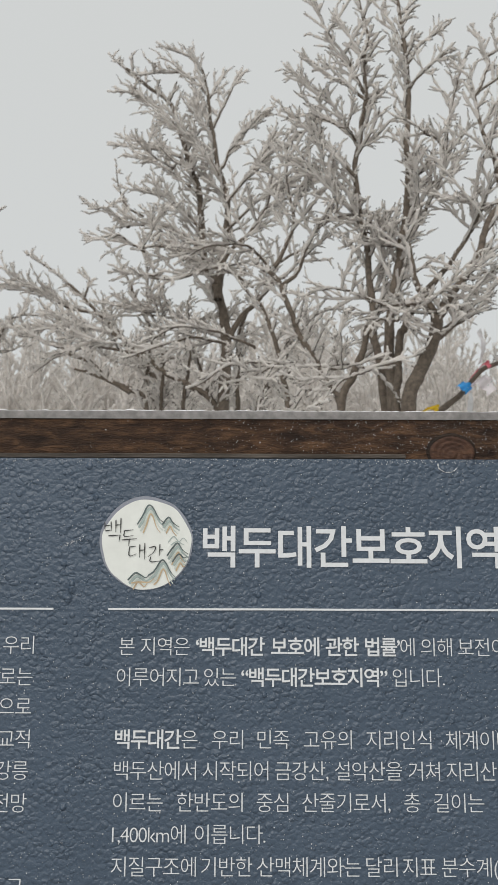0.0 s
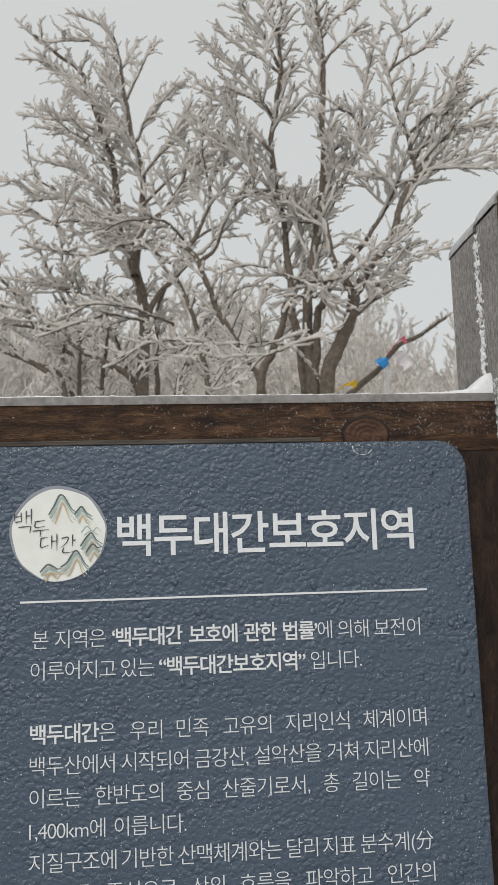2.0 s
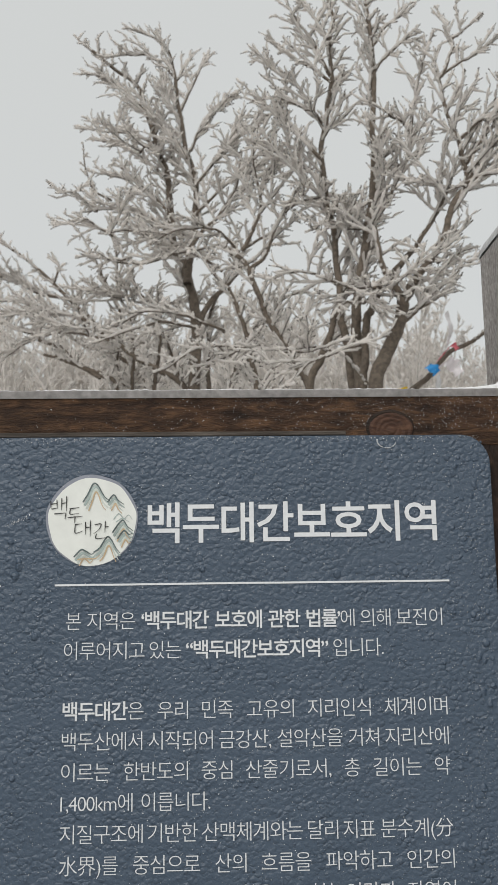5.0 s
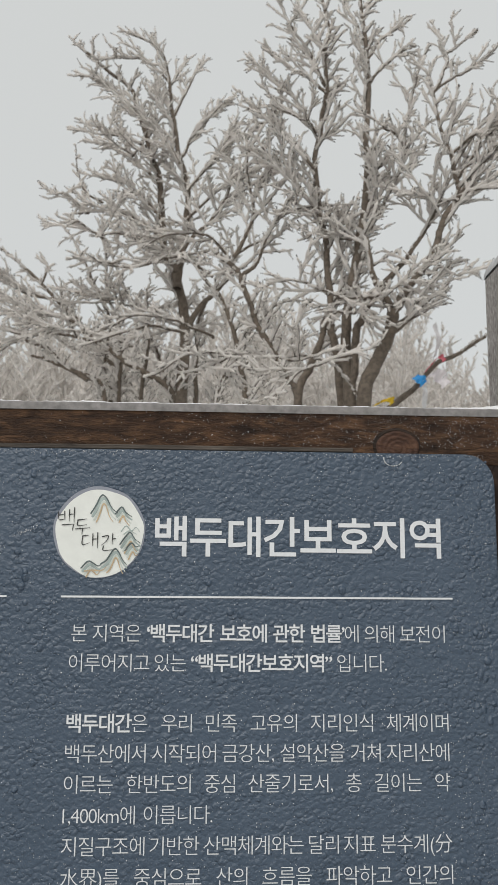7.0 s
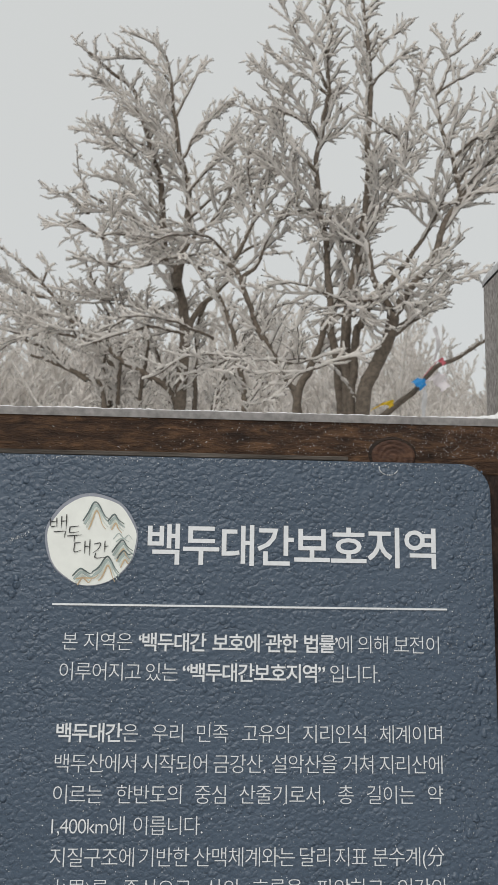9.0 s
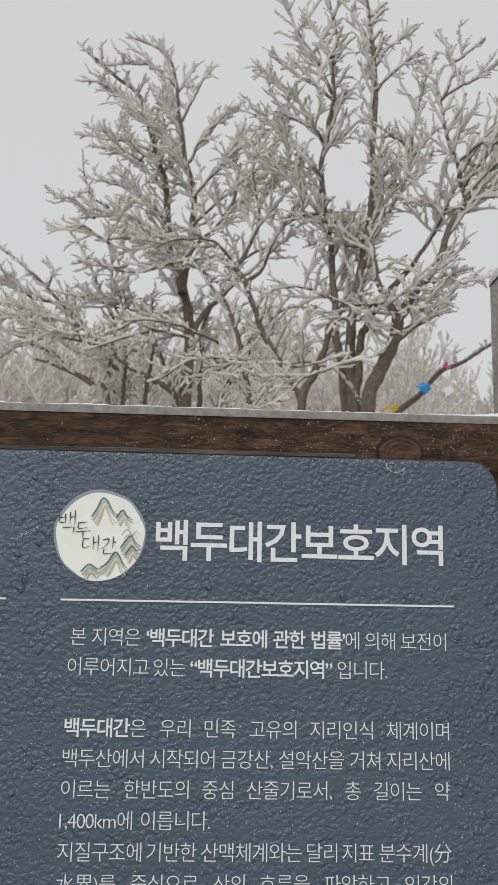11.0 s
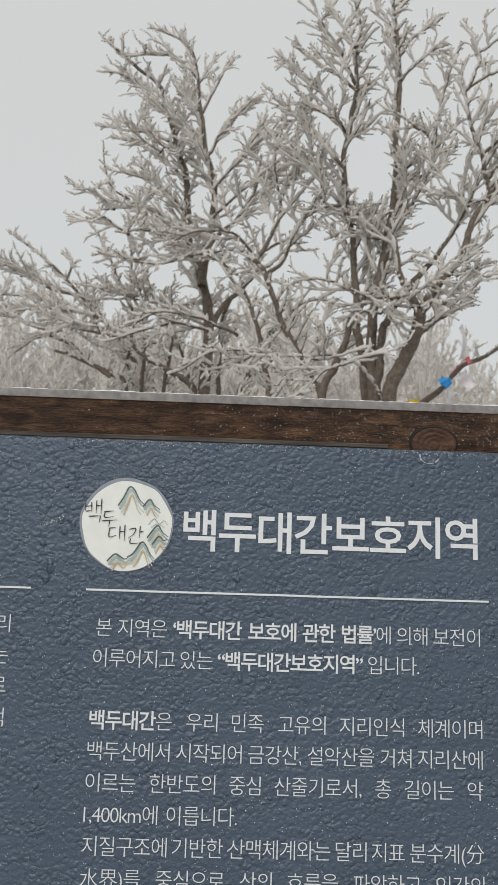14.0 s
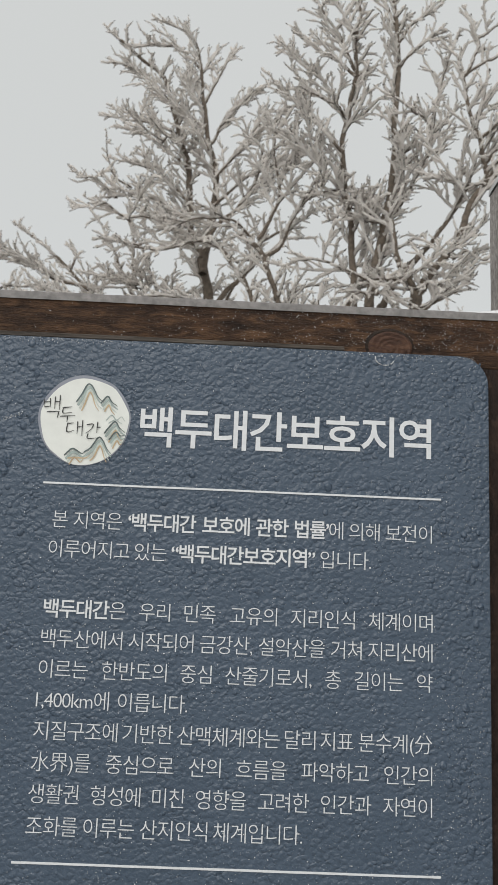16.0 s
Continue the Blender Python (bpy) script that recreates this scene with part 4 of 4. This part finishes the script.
    t.limb(0.036, 0.012, (-0.03, 5.2, 2.9), (-0.25, 5.2, 3.09), (-0.44, 5.2, 3.2), (-0.58, 5.2, 3.31), (-0.73, 5.2, 3.45), (-0.88, 5.2, 3.53), root=True, bare=0.65, rime=0.25)
    t.limb(0.034, 0.012, (-0.6, 5.3, 2.91), (-0.72, 5.3, 3.07), (-0.91, 5.3, 3.16), (-1.05, 5.3, 3.3), (-1.24, 5.3, 3.38), root=True, bare=0.7, reach=0.7, rime=0.25)
    t.limb(0.02, 0.01, (-0.74, 5.3, 3.06), (-0.92, 5.3, 3.16), (-1.06, 5.3, 3.22), (-1.2, 5.3, 3.26), bare=0.5, reach=0.5, rime=0.25)
    t.limb(0.026, 0.007, (-0.58, 5.6, 2.98), (-0.65, 5.6, 3.3), (-0.61, 5.6, 3.63), (-0.78, 5.6, 4.03), (-0.88, 5.6, 4.25), (-1.04, 5.6, 4.49), root=True, bare=0.6, reach=0.6)
    t.limb(0.024, 0.006, (-0.5, 5.5, 2.96), (-0.5, 5.5, 3.26), (-0.53, 5.5, 3.6), (-0.64, 5.5, 3.9), (-0.66, 5.5, 4.26), (-0.73, 5.5, 4.47), root=True, bare=0.6, reach=0.6)
    t.limb(0.026, 0.006, (-0.32, 5.4, 2.94), (-0.28, 5.4, 3.3), (-0.29, 5.4, 3.62), (-0.44, 5.4, 3.82), (-0.54, 5.4, 4.04), (-0.65, 5.4, 4.32), root=True, bare=0.6, reach=0.65)
    t.limb(0.026, 0.007, (-0.08, 5.5, 2.97), (-0.17, 5.5, 3.28), (-0.26, 5.5, 3.51), (-0.39, 5.5, 3.7), (-0.49, 5.5, 3.91), root=True, bare=0.7, reach=0.6)
    t.limb(0.03, 0.009, (0.13, 5.5, 2.97), (0.13, 5.5, 3.34), (0.14, 5.5, 3.64), (0.21, 5.5, 3.81), (0.3, 5.5, 3.99), root=True, bare=0.7, reach=0.6)
    t.limb(0.024, 0.008, (0.28, 5.5, 2.99), (0.42, 5.5, 3.19), (0.51, 5.5, 3.35), (0.58, 5.5, 3.55), (0.7, 5.5, 3.7), root=True, bare=0.75, reach=0.5)
    t.limb(0.012, 0.005, (0.26, 4.6, 3.23), (0.09, 4.47, 3.27), (-0.05, 4.35, 3.28), (-0.28, 4.22, 3.26), (-0.47, 4.1, 3.13), bare=0.15, reach=0.5, rime=0.9, flat=True)
    t.limb(0.012, 0.005, (0.09, 4.8, 3.32), (-0.16, 4.63, 3.31), (-0.39, 4.47, 3.21), (-0.62, 4.3, 3.06), bare=0.15, reach=0.5, rime=0.9, flat=True)
    t.limb(0.012, 0.005, (0.25, 4.9, 3.81), (-0.01, 4.73, 3.9), (-0.3, 4.57, 3.74), (-0.49, 4.4, 3.68), bare=0.15, reach=0.5, rime=0.9, flat=True)
    t.limb(0.012, 0.005, (0.38, 4.9, 3.96), (0.2, 4.73, 4.07), (-0.06, 4.57, 4.01), (-0.29, 4.4, 3.8), bare=0.15, reach=0.5, rime=0.9, flat=True)
    t.limb(0.012, 0.005, (-0.05, 5, 3.88), (-0.24, 4.87, 4.06), (-0.45, 4.73, 4.07), (-0.62, 4.6, 3.98), bare=0.15, reach=0.5, rime=0.9, flat=True)
    t.layers(8, 3.3, 4.0, 0.6)
    t.layers(6, 4.0, 5.0, 0.45)
    t.finish()


def edge_shrub():
    t = Tree("tree", -2.2, 7.0, "bare arching shrub coated with rime, standing farther back", 31, frost=1.3, bias=-0.4)
    t.limb(0.035, 0.01, (-0.46, 6.6, 3.2), (-0.76, 6.6, 3.61), (-1.05, 6.6, 3.98), (-1.24, 6.6, 4.16), (-1.49, 6.6, 4.42), (-1.72, 6.6, 4.61), (-1.96, 6.6, 4.77), root=True, bare=0.55, reach=0.7)
    t.limb(0.018, 0.006, (-1.19, 6.4, 4.08), (-1.46, 6.4, 4.15), (-1.8, 6.4, 4.31), (-2.13, 6.4, 4.36), (-2.35, 6.4, 4.46), bare=0.1, reach=0.8, side=-1)
    t.limb(0.018, 0.006, (-0.99, 6.2, 3.82), (-1.31, 6.2, 3.92), (-1.62, 6.2, 3.91), (-1.93, 6.2, 3.82), bare=0.1, reach=0.8, flat=True)
    t.limb(0.016, 0.006, (-0.86, 6.2, 3.66), (-1.19, 6.2, 3.71), (-1.5, 6.2, 3.64), (-1.75, 6.2, 3.47), bare=0.1, reach=0.7, flat=True)
    t.limb(0.014, 0.006, (-1.4, 6.6, 4.35), (-1.36, 6.6, 4.52), (-1.42, 6.6, 4.62), bare=0.3, reach=0.3)
    t.limb(0.02, 0.008, (-2.54, 7, 3.22), (-2.37, 7, 3.91), (-2.23, 7, 4.25), (-1.94, 7, 4.29), (-1.65, 7, 4.33), root=True, bare=0.5, reach=0.7)
    t.limb(0.022, 0.008, (-2.71, 7, 3.22), (-2.74, 7, 4.14), (-2.65, 7, 4.88), (-2.54, 7, 5.33), (-2.38, 7, 5.47), root=True, bare=0.6, reach=0.45)
    t.layers(6, 3.2, 4.2, 0.5)
    t.finish()


right_tree()
left_tree()
edge_shrub()


def thicket():
    """Three grown shrubs, repeated as separate trees through the wood behind."""
    rng = random.Random(5)
    kinds = []
    for s in range(3):
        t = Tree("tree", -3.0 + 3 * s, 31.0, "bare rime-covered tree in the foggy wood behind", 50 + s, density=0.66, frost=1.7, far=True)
        for k in range(6):
            a = rng.uniform(0, math.tau)
            dx, dy = math.cos(a), math.sin(a)
            h = rng.uniform(3.2, 4.4)
            w = rng.uniform(0.3, 1.3)
            bx, by = t.base.location.x, t.base.location.y
            t.limb(0.028, 0.006, (bx + 0.15 * dx, by + 0.15 * dy, 0), (bx + 0.4 * w * dx, by + 0.4 * w * dy, h * 0.4), (bx + 0.8 * w * dx + rng.uniform(-0.2, 0.2), by + 0.8 * w * dy, h * 0.75), (bx + 1.2 * w * dx, by + 1.2 * w * dy, h), bare=0.3, reach=1.6, rime=2.2)
        t.finish()
        t.base.location.z = rise(31.0)
        kinds.append(t.base)
    for row, (y, count, half, size) in enumerate(((9.4, 9, 3.8, 0.9), (11.6, 10, 4.6, 1.02), (14.5, 12, 5.6, 1.18), (19.0, 13, 7.0, 1.34), (25.0, 12, 8.5, 1.5))):
        for i in range(count):
            x = -half + 2 * half * (i + rng.uniform(0.1, 0.9)) / count + 0.3
            yy = y + rng.uniform(-0.9, 0.9)
            m = pose(x, yy, rise(yy) - 0.05, 0, 0, rng.uniform(0, 360))
            s = size * rng.uniform(0.85, 1.12)
            copy_thing(kinds[(i + row) % 3], m).scale = (s, s, s)


thicket()


# ---- hiking ribbons tied to the limb ----
def ribbon(colour_name, colour, pts, width, label):
    m = plain(colour_name, colour, 0.45, 0.1, 30)
    line = spline([Vector(p) for p in pts], 6)
    verts, faces = [], []
    for i, p in enumerate(line):
        w = width * (0.6 + 0.4 * math.sin(2.2 * i / len(line) + 0.6))
        tilt = 0.7 * math.sin(i * 0.9)
        side = Vector((math.cos(tilt), math.sin(tilt), 0.75)).normalized() * w
        verts += [tuple(p + side), tuple(p + Vector((0, 0.004, 0))), tuple(p - side)]
    for i in range(len(line) - 1):
        a = 3 * i
        faces += [(a, a + 1, a + 4, a + 3), (a + 1, a + 2, a + 5, a + 4)]
    tagged(raw("ribbon", verts, faces, m, smooth=True), label, "ribbon", "hiking ribbons")


ribbon("blue_ribbon", (0.03, 0.36, 0.85), ((1.73, 4.53, 2.95), (1.77, 4.5, 2.92), (1.79, 4.52, 2.89)), 0.040, "bright blue plastic hiking ribbon knotted round a limb")
ribbon("red_ribbon", (0.72, 0.16, 0.20), ((1.80, 4.53, 2.98), (1.86, 4.52, 3.05), (1.91, 4.5, 3.10), (1.95, 4.52, 3.07)), 0.024, "red plastic hiking ribbon tied to a limb")
ribbon("white_ribbon", (0.92, 0.86, 0.88), ((1.78, 4.54, 2.92), (1.86, 4.5, 2.97), (1.92, 4.54, 2.96), (1.95, 4.5, 2.88)), 0.055, "crumpled white plastic hiking ribbon tied to a limb")
ribbon("clear_ribbon", (0.66, 0.66, 0.67), ((1.80, 4.52, 2.88), (1.79, 4.5, 2.78), (1.78, 4.52, 2.60)), 0.026, "frosted white hiking ribbon hanging down from a limb")
ribbon("pale_ribbon", (0.68, 0.66, 0.67), ((1.88, 4.54, 3.10), (1.91, 4.52, 3.22), (1.89, 4.55, 3.36)), 0.022, "pale frosted hiking ribbon standing up in the wind")
ribbon("green_ribbon", (0.10, 0.28, 0.20), ((1.92, 4.5, 2.93), (1.96, 4.49, 2.97), (2.0, 4.5, 3.0)), 0.012, "dark green plastic hiking ribbon tied to a limb")
ribbon("yellow_ribbon", (0.85, 0.58, 0.02), ((1.37, 4.38, 2.68), (1.44, 4.36, 2.72), (1.51, 4.36, 2.74), (1.52, 4.38, 2.71)), 0.030, "yellow plastic hiking ribbon tied low on a limb")
